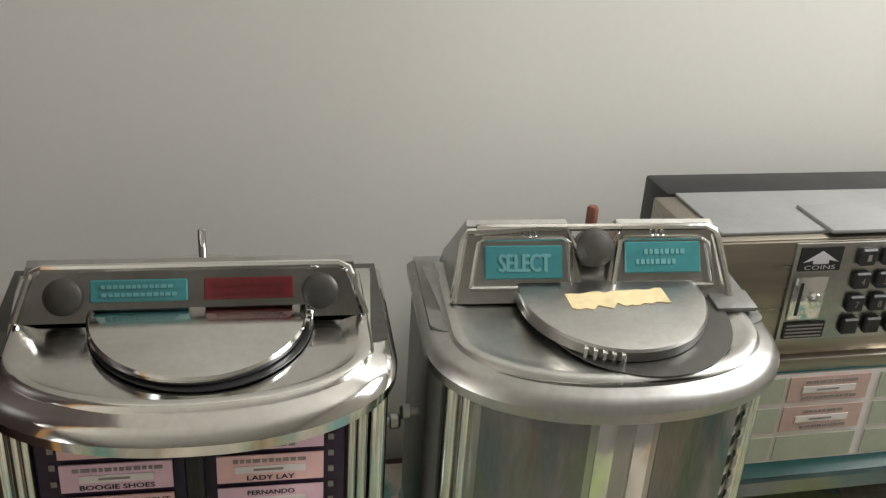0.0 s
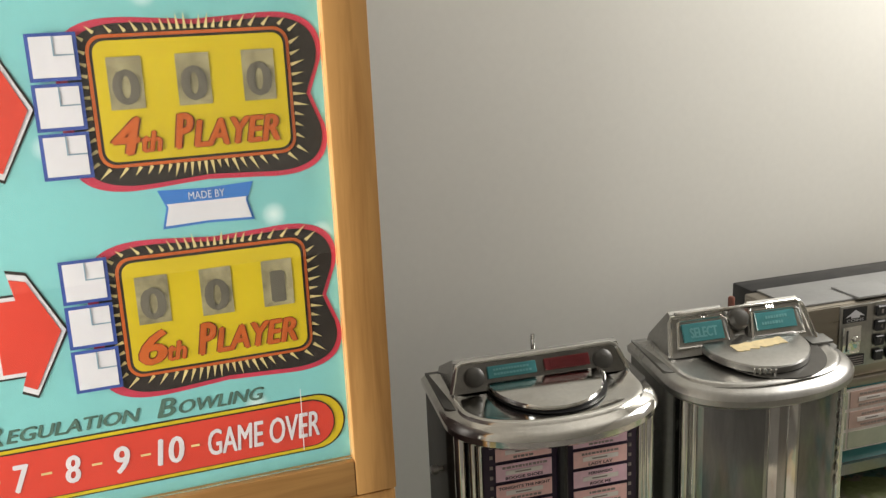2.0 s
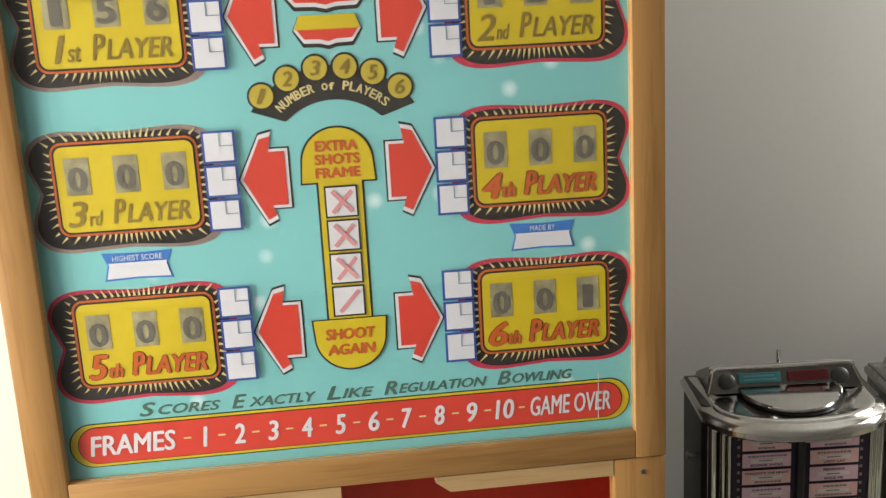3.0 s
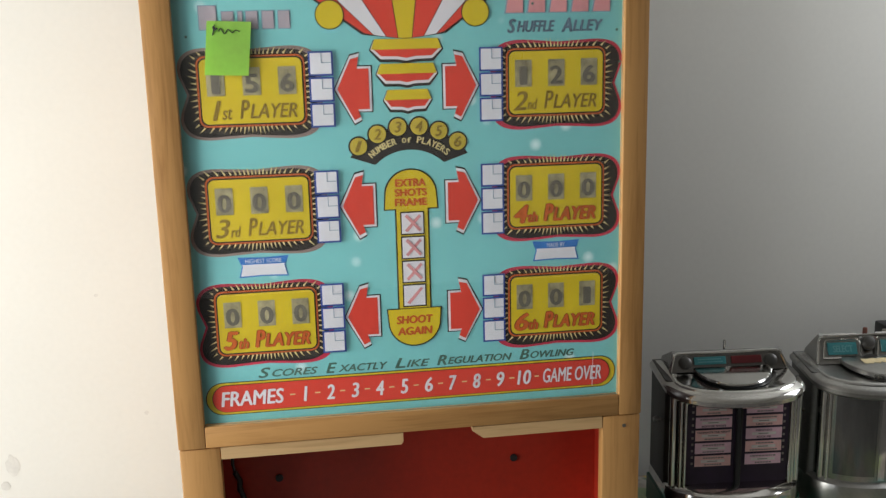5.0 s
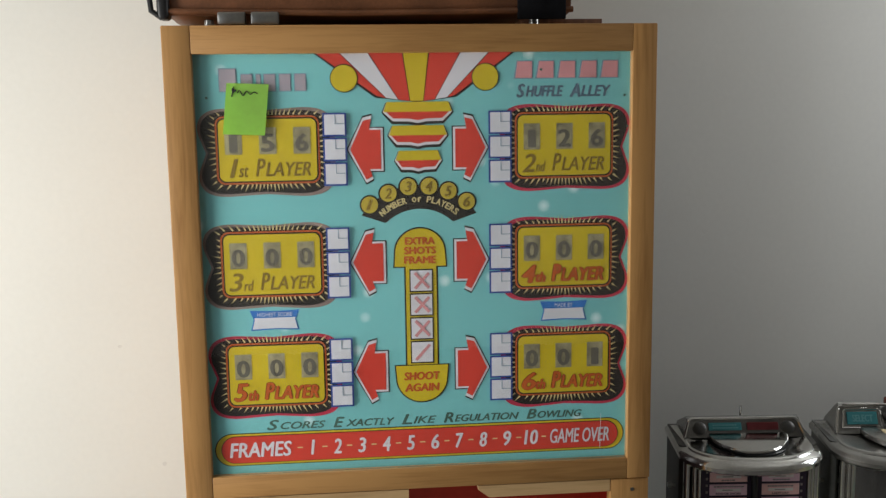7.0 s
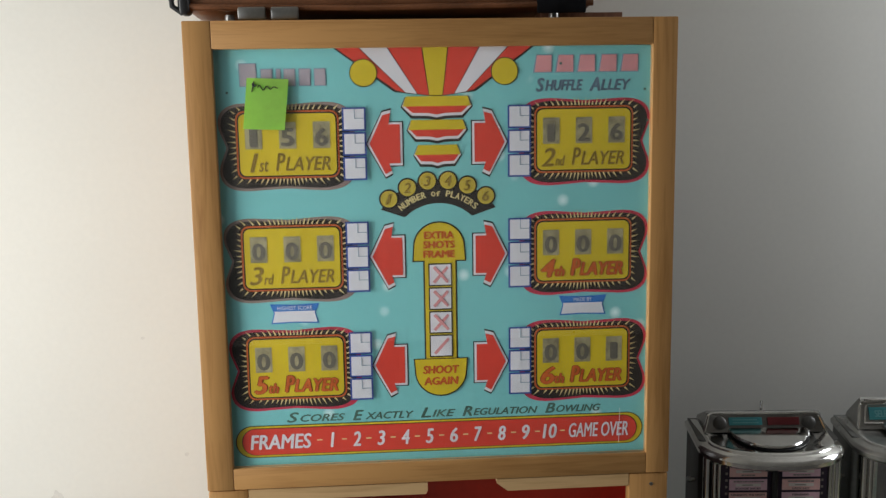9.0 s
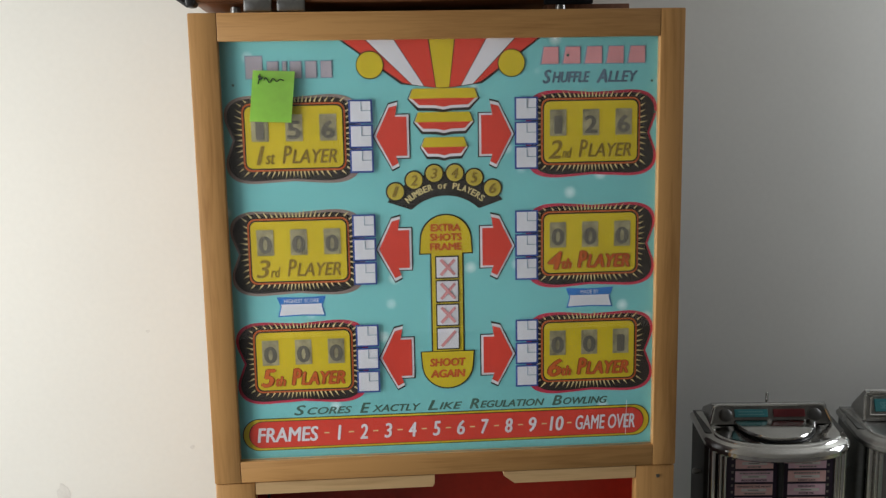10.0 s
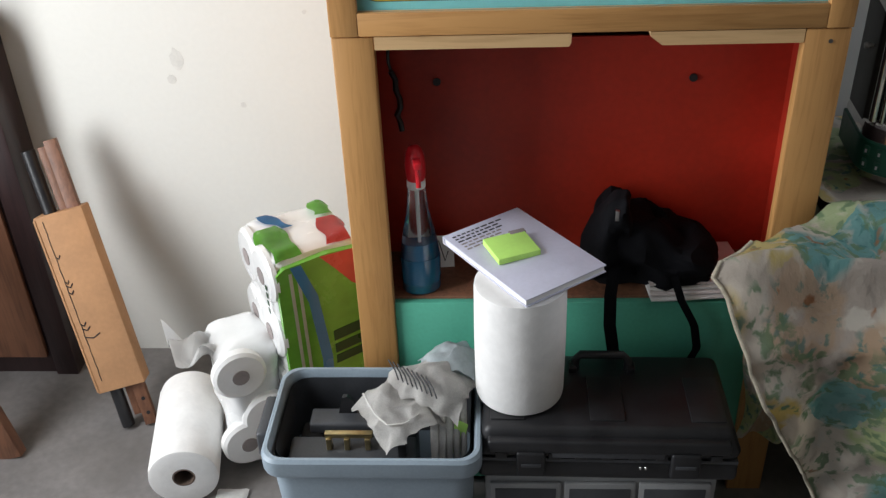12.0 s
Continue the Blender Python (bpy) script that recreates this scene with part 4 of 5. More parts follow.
def selector(place, yaw, half, front, label, second=False):
    s = thing("jukebox_selector", label, "jukebox", place, yaw, "table jukebox selectors")
    yb, ys = 0.085, -0.012
    rng = random.Random(7 if second else 3)
    D = lambda inset, z, tilt=0.0, f=front: outline(half, yb, ys, f, inset, z, tilt)
    # foot with the key panel
    part("foot", rings([D(0.016, 0.0), D(0.004, 0.006), D(0.001, 0.05), D(0.0, 0.082), D(0.003, 0.094), D(0.012, 0.101), D(0.03, 0.106)]), CHROME if not second else DULL, s)
    part("body", rings([outline(half - 0.002, yb, 0.0, -0.022, 0, 0.09), outline(half - 0.002, yb, 0.0, -0.022, 0, 0.30, 0.10)]), DARK_METAL if not second else GREY_METAL, s, "dark metal housing")
    # top plate with its rolled rim
    T = 0.12
    lip = [D(0.014, 0.280, T), D(0.003, 0.2805, T), D(-0.002, 0.285, T), D(-0.0025, 0.292, T), D(0.0005, 0.2965, T), D(0.005, 0.300, T), D(0.0125, 0.3015, T), D(0.0135, 0.3022, T), D(0.0150, 0.3042, T), D(0.0185, 0.3052, T), D(0.0225, 0.3045, T), D(0.030, 0.3030, T)]
    top = part("top_plate", rings(lip), WORN if not second else DULL, s, "worn chrome top plate" if not second else "dull scratched steel top plate")
    tilt = Matrix.Translation((0.003 if not second else 0.009, 0.018 if not second else 0.012, 0.2955)) @ Matrix.Rotation(math.atan(T), 4, "X")
    r = 0.068 if not second else 0.066
    # Flat dark disc stands in for the shade of the recess round the dial.
    part("dial_slot_shade", lathe([(r + 0.0016, 0.0), (r + 0.0016, 0.0012)], 48), BLACK if not second else DARK_METAL, s, m=tilt @ Matrix.Translation((0.002 if not second else 0.013, -0.002 if not second else -0.012, 0.0005)))
    disc = lathe([(r - 0.004, 0.0015), (r, 0.003), (r, 0.0060 if not second else 0.010), (r - 0.0015, 0.0075 if not second else 0.0115), (r - 0.004, 0.0078 if not second else 0.0119)], 64)
    part("dial", disc, WORN if not second else DULL, s, m=tilt)
    teeth = bmesh.new()
    for k in range(5):
        a = radians((240 if second else 346) + 5 * k)
        box(-0.0016, 0.0016, -0.003, 0.001, 0.002, 0.010, 0.0005, 1, bm=teeth) if k == 0 else None
        own = box(-0.0014, 0.0014, -0.003, 0.001, 0.001, 0.0095, 0.0005, 1)
        join(teeth, own, Matrix.Translation((r * math.cos(a), r * math.sin(a), 0)) @ Matrix.Rotation(a + math.pi / 2, 4, "Z"))
    bmesh.ops.delete(teeth, geom=[v for v in teeth.verts if abs(v.co.x) < 0.003 and v.co.y > -0.01], context="VERTS")
    part("dial_teeth", teeth, BRIGHT, s, m=tilt)
    # slanted sign
    up = 0.009 if second else -0.007
    prof = [(0.016, 0.2965), (0.0355 + up * 0.5, 0.3345 + up), (0.041 + up * 0.5, 0.337 + up), (0.078, 0.309), (0.080, 0.298)]
    w0, w1 = (0.108, 0.099) if not second else (0.100, 0.091)
    if not second:
        levels = []
        for x in (-1, 1):
            levels.append([(x * (w0 + (w1 - w0) * (z - 0.2965) / 0.04), y, z) for y, z in prof])
        part("sign_housing", rings(levels), SIGN_METAL, s, smooth=0)
    else:
        for x in (-1, 1):
            outer = [(x * (w0 + (w1 - w0) * (z - 0.2965) / 0.04), y, z) for y, z in prof]
            inner = [(x * (0.006 + 0.25 * (z - 0.2965)), y, z) for y, z in prof]
            part("sign_housing", rings([outer, inner] if x < 0 else [inner, outer]), DULL, s, smooth=0)
        low = [(y, 0.2965 + (z - 0.2965) * 0.55) for y, z in prof]
        part("sign_bridge", rings([[(x, y + 0.001, z) for y, z in low] for x in (-0.02, 0.02)]), DULL, s, smooth=0)
    face = Matrix.Translation((0, 0.0255 + up * 0.25, 0.3155 + up * 0.5)) @ Matrix.Rotation(math.atan2(0.0195 + up * 0.5, 0.038 + up), 4, "X").inverted()
    h = 0.0205 + up * 0.55
    frame_path = [(-w0, -0.001, -h), (-w1 - 0.001, -0.001, h - 0.009), (-w1 + 0.0015, -0.001, h - 0.003), (-w1 + 0.008, -0.001, h), (w1 - 0.008, -0.001, h), (w1 - 0.0015, -0.001, h - 0.003), (w1 + 0.001, -0.001, h - 0.009), (w0, -0.001, -h)]
    if second:
        frame_path[3:3] = [(-0.020, -0.001, h), (-0.012, -0.001, h - 0.016), (0.012, -0.001, h - 0.016), (0.020, -0.001, h)]
    part("sign_frame", tube(frame_path, 0.0027, 8), BRIGHT if not second else CHROME, s, m=face)
    def plate(name, x0, x1, z0, z1, mat, y=-0.0025, label="", bev=0.0008):
        return part(name, box(x0, x1, y, 0.0, z0, z1, bev, 1), mat, s, label, m=face)
    if not second:
        a = plate("teal_sign", -0.063, -0.004, -0.005, 0.009, TEAL_LABEL, label="teal lettered sign")
        b = plate("red_sign", 0.006, 0.062, -0.005, 0.009, RED_LABEL, label="dark red lettered sign")
        for parent, x0 in ((a, -0.056), (b, 0.013)):
            bars = bmesh.new()
            for zz in (0.0045, -0.0005):
                x = x0
                while x < x0 + 0.043:
                    wd = rng.uniform(0.002, 0.0035)
                    box(x, x + wd, -0.0031, -0.0026, zz - 0.0012, zz + 0.0012, bm=bars)
                    x += wd + 0.001
            part("sign_lettering", bars, PALE_MARK if parent is a else RED_LABEL, parent, m=face, smooth=0)
        for x in (-0.079, 0.079):
            part("coin_bezel", lathe([(0.0120, 0.0), (0.0116, 0.003), (0.0085, 0.005), (0.003, 0.0055)], 28), DARK_METAL, s, "round dull metal boss", m=face @ Matrix.Translation((x, 0, -0.001)) @ Matrix.Rotation(math.pi / 2, 4, "X"))
    else:
        a = plate("teal_sign", -0.078, -0.023, -0.010, 0.013, TEAL_LABEL, label="teal sign with pale letters")
        part("sign_lettering", lettering("SELECT", -0.068, -0.032, -0.005, 0.007, -0.003, bold=0.05), PALE_MARK, a, m=face, smooth=0)
        b = plate("teal_sign", 0.022, 0.078, -0.007, 0.015, TEAL_LABEL, label="teal sign with faded letters")
        bars = bmesh.new()
        for zz, x0, x1 in ((0.008, 0.036, 0.064), (0.001, 0.030, 0.058)):
            x = x0
            while x < x1:
                wd = rng.uniform(0.002, 0.004)
                box(x, x + wd, -0.0031, -0.0026, zz - 0.0018, zz + 0.0018, bm=bars)
                x += wd + 0.0012
        part("sign_lettering", bars, PALE_MARK, b, m=face, smooth=0)
        for x0, x1 in ((-0.084, -0.017), (0.017, 0.084)):
            part("sign_surround", tube([(x0 - 0.004, -0.001, -0.016), (x0 + 0.002, -0.001, 0.015), (x0 + 0.006, -0.001, 0.018), (x1 - 0.006, -0.001, 0.018), (x1, -0.001, 0.014), (x1 + (0.003 if x1 > 0 else 0.0), -0.001, -0.016), (x0 - 0.004, -0.001, -0.016)], 0.0020, 8), CHROME, s, m=face)
        part("round_boss", lathe([(0.0135, -0.006), (0.0135, 0.004), (0.0095, 0.009), (0.004, 0.0105)], 28), DARK_METAL, s, "dull round knob", m=face @ Matrix.Translation((0, 0, 0.011)) @ Matrix.Rotation(math.pi / 2, 4, "X"))
        for x in (-0.046, 0.046):
            for k in (-1, 0, 1):
                part("chrome_rib", box(x + 0.004 * k - 0.0012, x + 0.004 * k + 0.0012, -0.003, 0.004, 0.019, 0.024, 0.0008, 1), BRIGHT, s, m=face)
        tape = bmesh.new()
        rough = [(-0.041 + 0.0055 * i, 0.021 + 0.0035 * noise.noise(Vector((i * 0.9, 3, 0)))) for i in range(16)] + [(0.0415 - 0.0055 * i, 0.002 + 0.006 * noise.noise(Vector((i * 1.3, 9, 0)))) for i in range(16)]
        join(tape, flat(rough, -0.0006, 0.0), Matrix.Rotation(-math.pi / 2, 4, "X"))
        part("tape_scrap", tape, TAPE, s, "torn strip of masking tape", m=tilt @ Matrix.Translation((0.002, -0.020, 0.0121)) @ Matrix.Rotation(radians(4), 4, "Z") @ Matrix.Diagonal((0.86, 0.9, 1, 1)))
        part("side_tab", box(0.075, 0.105, -0.012, 0.010, 0.0, 0.004, 0.001), GREY_METAL, s, m=tilt)
    # pin and side knobs
    px = 0.004
    part("pin", lathe([(0.0028, 0.29), (0.0028, 0.341), (0.002, 0.3425)], 14) if not second else lathe([(0.0042, 0.29), (0.0042, 0.350), (0.003, 0.352)], 14), BRIGHT if not second else RUST, s, m=pose(px, 0.055, 0))
    for sx in (-1, 1):
        knob = lathe([(0.003, 0.0), (0.003, 0.008), (0.0055, 0.009), (0.0055, 0.014), (0.004, 0.016)], 16)
        part("side_knob", knob, DULL, s, m=Matrix.Translation((sx * (half - 0.004), 0.02, 0.208)) @ Matrix.Rotation(sx * math.pi / 2, 4, "Y"))
    # front
    if not second:
        rack = part("title_rack", box(-0.092, 0.092, -0.040, -0.020, 0.104, 0.286, 0.002), PLUM, s, "dark title rack")
        part("rack_divider", tube([(0, -0.043, 0.106), (0, -0.043, 0.284)], 0.006, 10), BLACK, s)
        for col, (x0, x1) in enumerate(((-0.078, -0.013), (0.013, 0.078))):
            for row in range(6):
                z1 = 0.282 - 0.0243 * row
                mat = STRIP_PINK if (row + col) % 2 or row == 0 else STRIP_MAUVE
                title_strip(x0, x1, z1 - 0.0200, z1, -0.0435, mat, rack, rng, titles=SONGS.get((row, col), ("", "")))
            for k in range(12):
                xx = x0 - 0.006 if col == 0 else x1 + 0.003
                part("row_mark", box(xx, xx + 0.0035, -0.0412, -0.0402, 0.277 - 0.01215 * k, 0.281 - 0.01215 * k), MARK_GREY, rack, smooth=0)
        for sx in (-1, 1):
            for x, rr, yy, mat in ((0.1125, 0.0070, -0.026, BRIGHT), (0.1020, 0.0040, -0.036, CHROME), (0.0955, 0.0028, -0.041, CHROME)):
                part("pillar", tube([(sx * x, yy, 0.1), (sx * x, yy, 0.284)], rr, 14), mat, s, "chrome pillar")
        keys = part("key_panel", rings([D(-0.0015, 0.018), D(-0.003, 0.02), D(-0.003, 0.070), D(-0.0015, 0.072)]), KEY_GREEN, s, "dark green key panel")
        shape = box(-0.0048, 0.0048, -0.004, 0.002, -0.008, 0.008, 0.0015, 1)
        me = None
        for rowk, zk in enumerate((0.056, 0.033)):
            for k in range(10):
                a = math.pi + math.pi * (0.13 + 0.74 * k / 9)
                c, sn = math.cos(a), math.sin(a)
                h2 = half + 0.003
                x, y = h2 * (abs(c) ** 0.92) * (1 if c > 0 else -1), ys + (ys - front + 0.003) * (-(abs(sn) ** 0.95))
                turn = math.atan2(y - 0.12, x) + math.pi / 2
                key = part("key", shape.copy(), KEY_GREEN, keys) if me is None else new("key", me)
                me = key.data
                key.parent = keys
                key.matrix_local = pose(x, y, zk, 0, 0, math.degrees(turn))
                mark = part("key_letter", box(-0.0016, 0.0016, -0.0046, -0.0041, -0.003, 0.003), A_WHITE, keys, m=pose(x, y, zk, 0, 0, math.degrees(turn)), smooth=0)
        shape.free()
    else:
        part("front_cover", rings([D(0.012, 0.100), D(0.0115, 0.285)]), COVER, s, "bowed dull steel cover with chrome sides")
        for sx in (-1, 1):
            for a, rr in ((0.10, 0.006), (0.155, 0.0035)):
                ang = math.pi + math.pi * (a if sx < 0 else 1 - a)
                c, sn = math.cos(ang), math.sin(ang)
                x, y = (half - 0.010) * (abs(c) ** 0.92) * (1 if c > 0 else -1), ys + (ys - front - 0.010) * (-(abs(sn) ** 0.95))
                part("pillar", tube([(x, y, 0.1), (x, y, 0.284)], rr, 14), CHROME, s, "chrome pillar")
        def band(name, a0, a1, z0, z1, off, mat, label=""):
            """A strip of the bowed cover between two angles."""
            line = []
            for i in range(9):
                ang = math.pi + math.pi * (a0 + (a1 - a0) * i / 8)
                c, sn = math.cos(ang), math.sin(ang)
                line.append(((half - 0.0117 + off) * (abs(c) ** 0.92) * (1 if c > 0 else -1), ys - (ys - front - 0.0117 + off) * abs(sn) ** 0.95))
            inner = [(x * 0.985, y * 0.985 + 0.0005) for x, y in line]
            loop = line + inner[::-1]
            part(name, rings([[(x, y, z0) for x, y in loop], [(x, y, z1) for x, y in loop]]), mat, s, label)
        # Dark and bright strips stand in for broad reflections on the steel cover.
        band("dark_reflection", 0.20, 0.44, 0.112, 0.272, 0.0006, COVER_REFLECTION, "dark strip for a reflection on the cover")
        band("dark_reflection", 0.56, 0.78, 0.112, 0.272, 0.0006, COVER_REFLECTION, "dark strip for a reflection on the cover")
        band("bright_reflection", 0.455, 0.485, 0.105, 0.280, 0.0016, BRIGHT)
        band("bright_reflection", 0.515, 0.545, 0.105, 0.280, 0.0016, BRIGHT)
        for k in range(8):
            ang = math.pi + math.pi * 0.82
            x, y = (half - 0.010) * (abs(math.cos(ang)) ** 0.92), ys + (ys - front - 0.010) * (-(abs(math.sin(ang)) ** 0.95))
            part("cover_letter", box(-0.004, 0.004, -0.0015, 0.0, -0.005, 0.005, 0.0005, 1), DULL, s, m=pose(x, y, 0.252 - 0.017 * k, 0, 0, 40))
    return s


selector((0.585, 0.140, 0.575), -5, 0.1235, -0.081, "worn chrome jukebox selector with pink title cards on cloth")
selector((0.853, 0.125, 0.575), -6, 0.120, -0.082, "dull steel jukebox selector with teal signs and torn tape", True)


def wide_selector():
    """The wide steel selector with a keypad."""
    s = thing("wide_jukebox_selector", "brushed steel jukebox selector with a keypad and teal title window", "jukebox", (1.165, 0.195, 0.60), -3, "table jukebox selectors")
    W = 0.190
    part("housing", box(-W, W, 0.003, 0.10, 0.045, 0.2795, 0.003), STEEL, s)
    part("top_cover", box(-W + 0.02, W - 0.004, 0.012, 0.100, 0.279, 0.2825, 0.0015), GREY_PLASTIC, s, "pale grey top cover")
    part("top_catch", box(-0.075, 0.0, 0.004, 0.06, 0.282, 0.2855, 0.001), GREY_PLASTIC, s)
    part("back_frame", box(-W + 0.014, W, 0.102, 0.150, 0.0, 0.281, 0.003), BLACK, s, "black back frame")
    part("face_plate", box(-W, W, -0.001, 0.003, 0.172, 0.2785, 0.001), STEEL, s)
    pad = part("keypad_plate", box(-0.110, 0.085, -0.004, -0.001, 0.188, 0.278, 0.001), DULL, s, "grey keypad plate")
    shape = box(-0.0075, 0.0075, -0.006, 0.0, -0.0075, 0.0075, 0.0015, 1)
    first = None
    for r in range(4):
        for c in range(3):
            x, z = -0.046 + 0.0215 * c, 0.266 - 0.0215 * r
            key = part("key", shape.copy(), BLACK, pad) if first is None else new("key", first)
            first = key.data
            key.parent = pad
            key.matrix_local = pose(x, -0.004, z)
            txt = "123456789C0R"[3 * r + c]
            if txt.isdigit() and txt != "0":
                part("key_number", lettering(txt, x - 0.0018, x + 0.0018, z - 0.003, z + 0.003, -0.0105), MARK_GREY, pad, smooth=0)
    shape.free()
    sign = part("coin_sign", box(-0.106, -0.068, -0.0055, -0.004, 0.254, 0.275), BLACK, pad, smooth=0)
    part("coin_arrow", flat([(-0.103, 0.262), (-0.087, 0.272), (-0.071, 0.262), (-0.080, 0.264), (-0.080, 0.2605), (-0.094, 0.2605), (-0.094, 0.264)], -0.0062, -0.0057), A_WHITE, sign, smooth=0)
    part("coin_word", lettering("COINS", -0.101, -0.073, 0.2555, 0.2592, -0.006), A_WHITE, sign, smooth=0)
    slot = part("coin_slot", box(-0.106, -0.076, -0.007, -0.004, 0.209, 0.249, 0.002), BRIGHT, pad, "bright coin slot")
    part("slot_gap", box(-0.101, -0.098, -0.0074, -0.0068, 0.214, 0.244), BLACK, slot)
    part("slot_lock", lathe([(0.006, 0.0), (0.0055, 0.004), (0.003, 0.005)], 16), BRIGHT, slot, m=pose(-0.085, -0.007, 0.229, 90))
    plate = part("notice_plate", box(-0.106, -0.068, -0.0055, -0.004, 0.191, 0.206), BLACK, pad, smooth=0)
    bars = bmesh.new()
    for k in range(4):
        box(-0.104, -0.070, -0.0061, -0.0056, 0.1925 + 0.0034 * k, 0.1937 + 0.0034 * k, bm=bars)
    part("notice_print", bars, MARK_GREY, plate, smooth=0)
    for z0, z1 in ((0.243, 0.274), (0.192, 0.222)):
        part("display", box(0.020, 0.080, -0.0055, -0.004, z0, z1, 0.001), SCREEN, pad, "dark display")
        part("display_edge", box(0.080, 0.0825, -0.006, -0.004, z0, z1), BRIGHT, pad)
    for x in (0.030, 0.055):
        part("small_button", box(x, x + 0.017, -0.008, -0.004, 0.229, 0.2345, 0.001), BLACK, pad)
    part("middle_bar", box(-W, W, -0.010, 0.002, 0.160, 0.173, 0.003), STEEL, s)
    part("window_frame", box(-W, W, -0.006, 0.003, 0.045, 0.160, 0.001), TEAL_LABEL, s, "teal window frame")
    rack = part("title_rack", box(-W + 0.012, W - 0.03, -0.0085, -0.006, 0.065, 0.157), STRIP_WHITE, s, "pale title rack")
    rng = random.Random(5)
    mats = ((STRIP_PALE, STRIP_DIM_PINK, STRIP_PALE, STRIP_RED), (STRIP_PALE, STRIP_DIM_PINK, STRIP_PALE, STRIP_PALE), (STRIP_PALE, STRIP_PALE, STRIP_PALE, STRIP_MAUVE))
    for r in range(3):
        for c in range(4):
            x0 = -0.172 + 0.0825 * c + (0.006 if c > 1 else 0)
            z0 = 0.129 - 0.0305 * r
            title_strip(x0, x0 + 0.078, z0, z0 + 0.025, -0.0100, mats[r][c], rack, rng)
    part("side_trim", box(W - 0.008, W + 0.002, -0.010, 0.02, 0.045, 0.281, 0.003), BRIGHT, s)
    part("bottom_lip", rings([[(x, -0.012, 0.045), (x, 0.09, 0.045), (x, 0.09, 0.0), (x, 0.05, 0.0), (x, -0.006, 0.025)] for x in (-W, W)]), DULL, s, smooth=0)


wide_selector()


# ---- things in the cabinet base ----
def spray_bottle():
    b = thing("spray_bottle", "clear spray bottle half full of blue cleaner with red cap", "spray bottle", (-0.256, 0.024, 0.4245), 12)
    oval = lambda r, z, k=0.72: [(r * math.cos(2 * math.pi * i / 32), r * k * math.sin(2 * math.pi * i / 32), z) for i in range(32)]
    part("liquid", rings([oval(0.028, 0.001), oval(0.031, 0.006), oval(0.031, 0.07), oval(0.028, 0.095)]), BLUE_LIQUID, b, "blue liquid")
    shell = part("bottle", rings([oval(0.029, 0.0), oval(0.0325, 0.005), oval(0.0325, 0.075), oval(0.027, 0.11), oval(0.0175, 0.155, 0.85), oval(0.014, 0.195, 0.95)]), CLEAR_PLASTIC, b, "clear plastic bottle")
    shell.visible_shadow = False
    part("label", rings([oval(0.0333, 0.02), oval(0.0335, 0.021), oval(0.0335, 0.066), oval(0.0333, 0.067)]), BLUE_LIQUID, b)
    part("collar", lathe([(0.0145, 0.194), (0.0150, 0.196), (0.0150, 0.206), (0.0140, 0.208)], 24), PAPER, b, "white collar")
    part("sprayer", rings([oval(0.014, 0.208, 1.0), oval(0.0155, 0.215, 1.05), oval(0.0165, 0.232, 1.2), oval(0.0150, 0.250, 1.25), oval(0.010, 0.262, 1.2), oval(0.004, 0.266, 1.0)]), RED_PLASTIC, b, "red spray head")
    part("nozzle", box(-0.006, 0.006, -0.036, -0.012, 0.240, 0.252, 0.002), RED_PLASTIC, b)
    part("trigger", tube([(0, -0.014, 0.238), (0, -0.026, 0.226), (0, -0.030, 0.208)], 0.004, 8), RED_PLASTIC, b)
    part("dip_tube", tube([(0, 0, 0.02), (0, 0, 0.2)], 0.0025, 8), PAPER, b)


def shelf_things():
    c = thing("white_card", "small white card with a pen mark leaning inside the cabinet", "card", (-0.245, 0.085, 0.4245), 5)
    part("card", box(-0.042, 0.042, 0, 0.0015, 0.0, 0.058), PAPER, c, m=pose(0, 0, 0, -12))
    part("pen_mark", tube([(0.016, -0.001, 0.05), (0.026, -0.001, 0.012), (0.032, -0.001, 0.03)], 0.0009, 6), INK, c, m=pose(0, 0, 0, -12))
    p = thing("paper_pile", "pile of creased newspapers lying on the shelf", "newspaper", (0.205, 0.050, 0.4245), 4)
    for k in range(4):
        part("newspaper", soft_box(-0.09, 0.085 - 0.004 * k, -0.065 + 0.006 * k, 0.075, 0.006 * k, 0.006 * k + 0.0055, 0.0026, 0.0012, 6, k), STRIP_WHITE if k % 2 else PAPER, p)
    w = thing("hanging_cable", "black cable hanging inside the red cabinet", "cable")
    pts = [(-0.300 + 0.004 * math.sin(i * 0.9) + 0.0016 * i, 0.10 + 0.004 * math.cos(i), 0.868 - 0.0145 * i) for i in range(14)]
    part("cord", tube(pts, 0.0028, 8), BLACK, w)
    part("braid", tube([(p[0] + 0.003 * math.sin(k * 2.2), p[1] - 0.002, p[2]) for k, p in enumerate(pts[6:])], 0.0048, 8), BLACK, w)


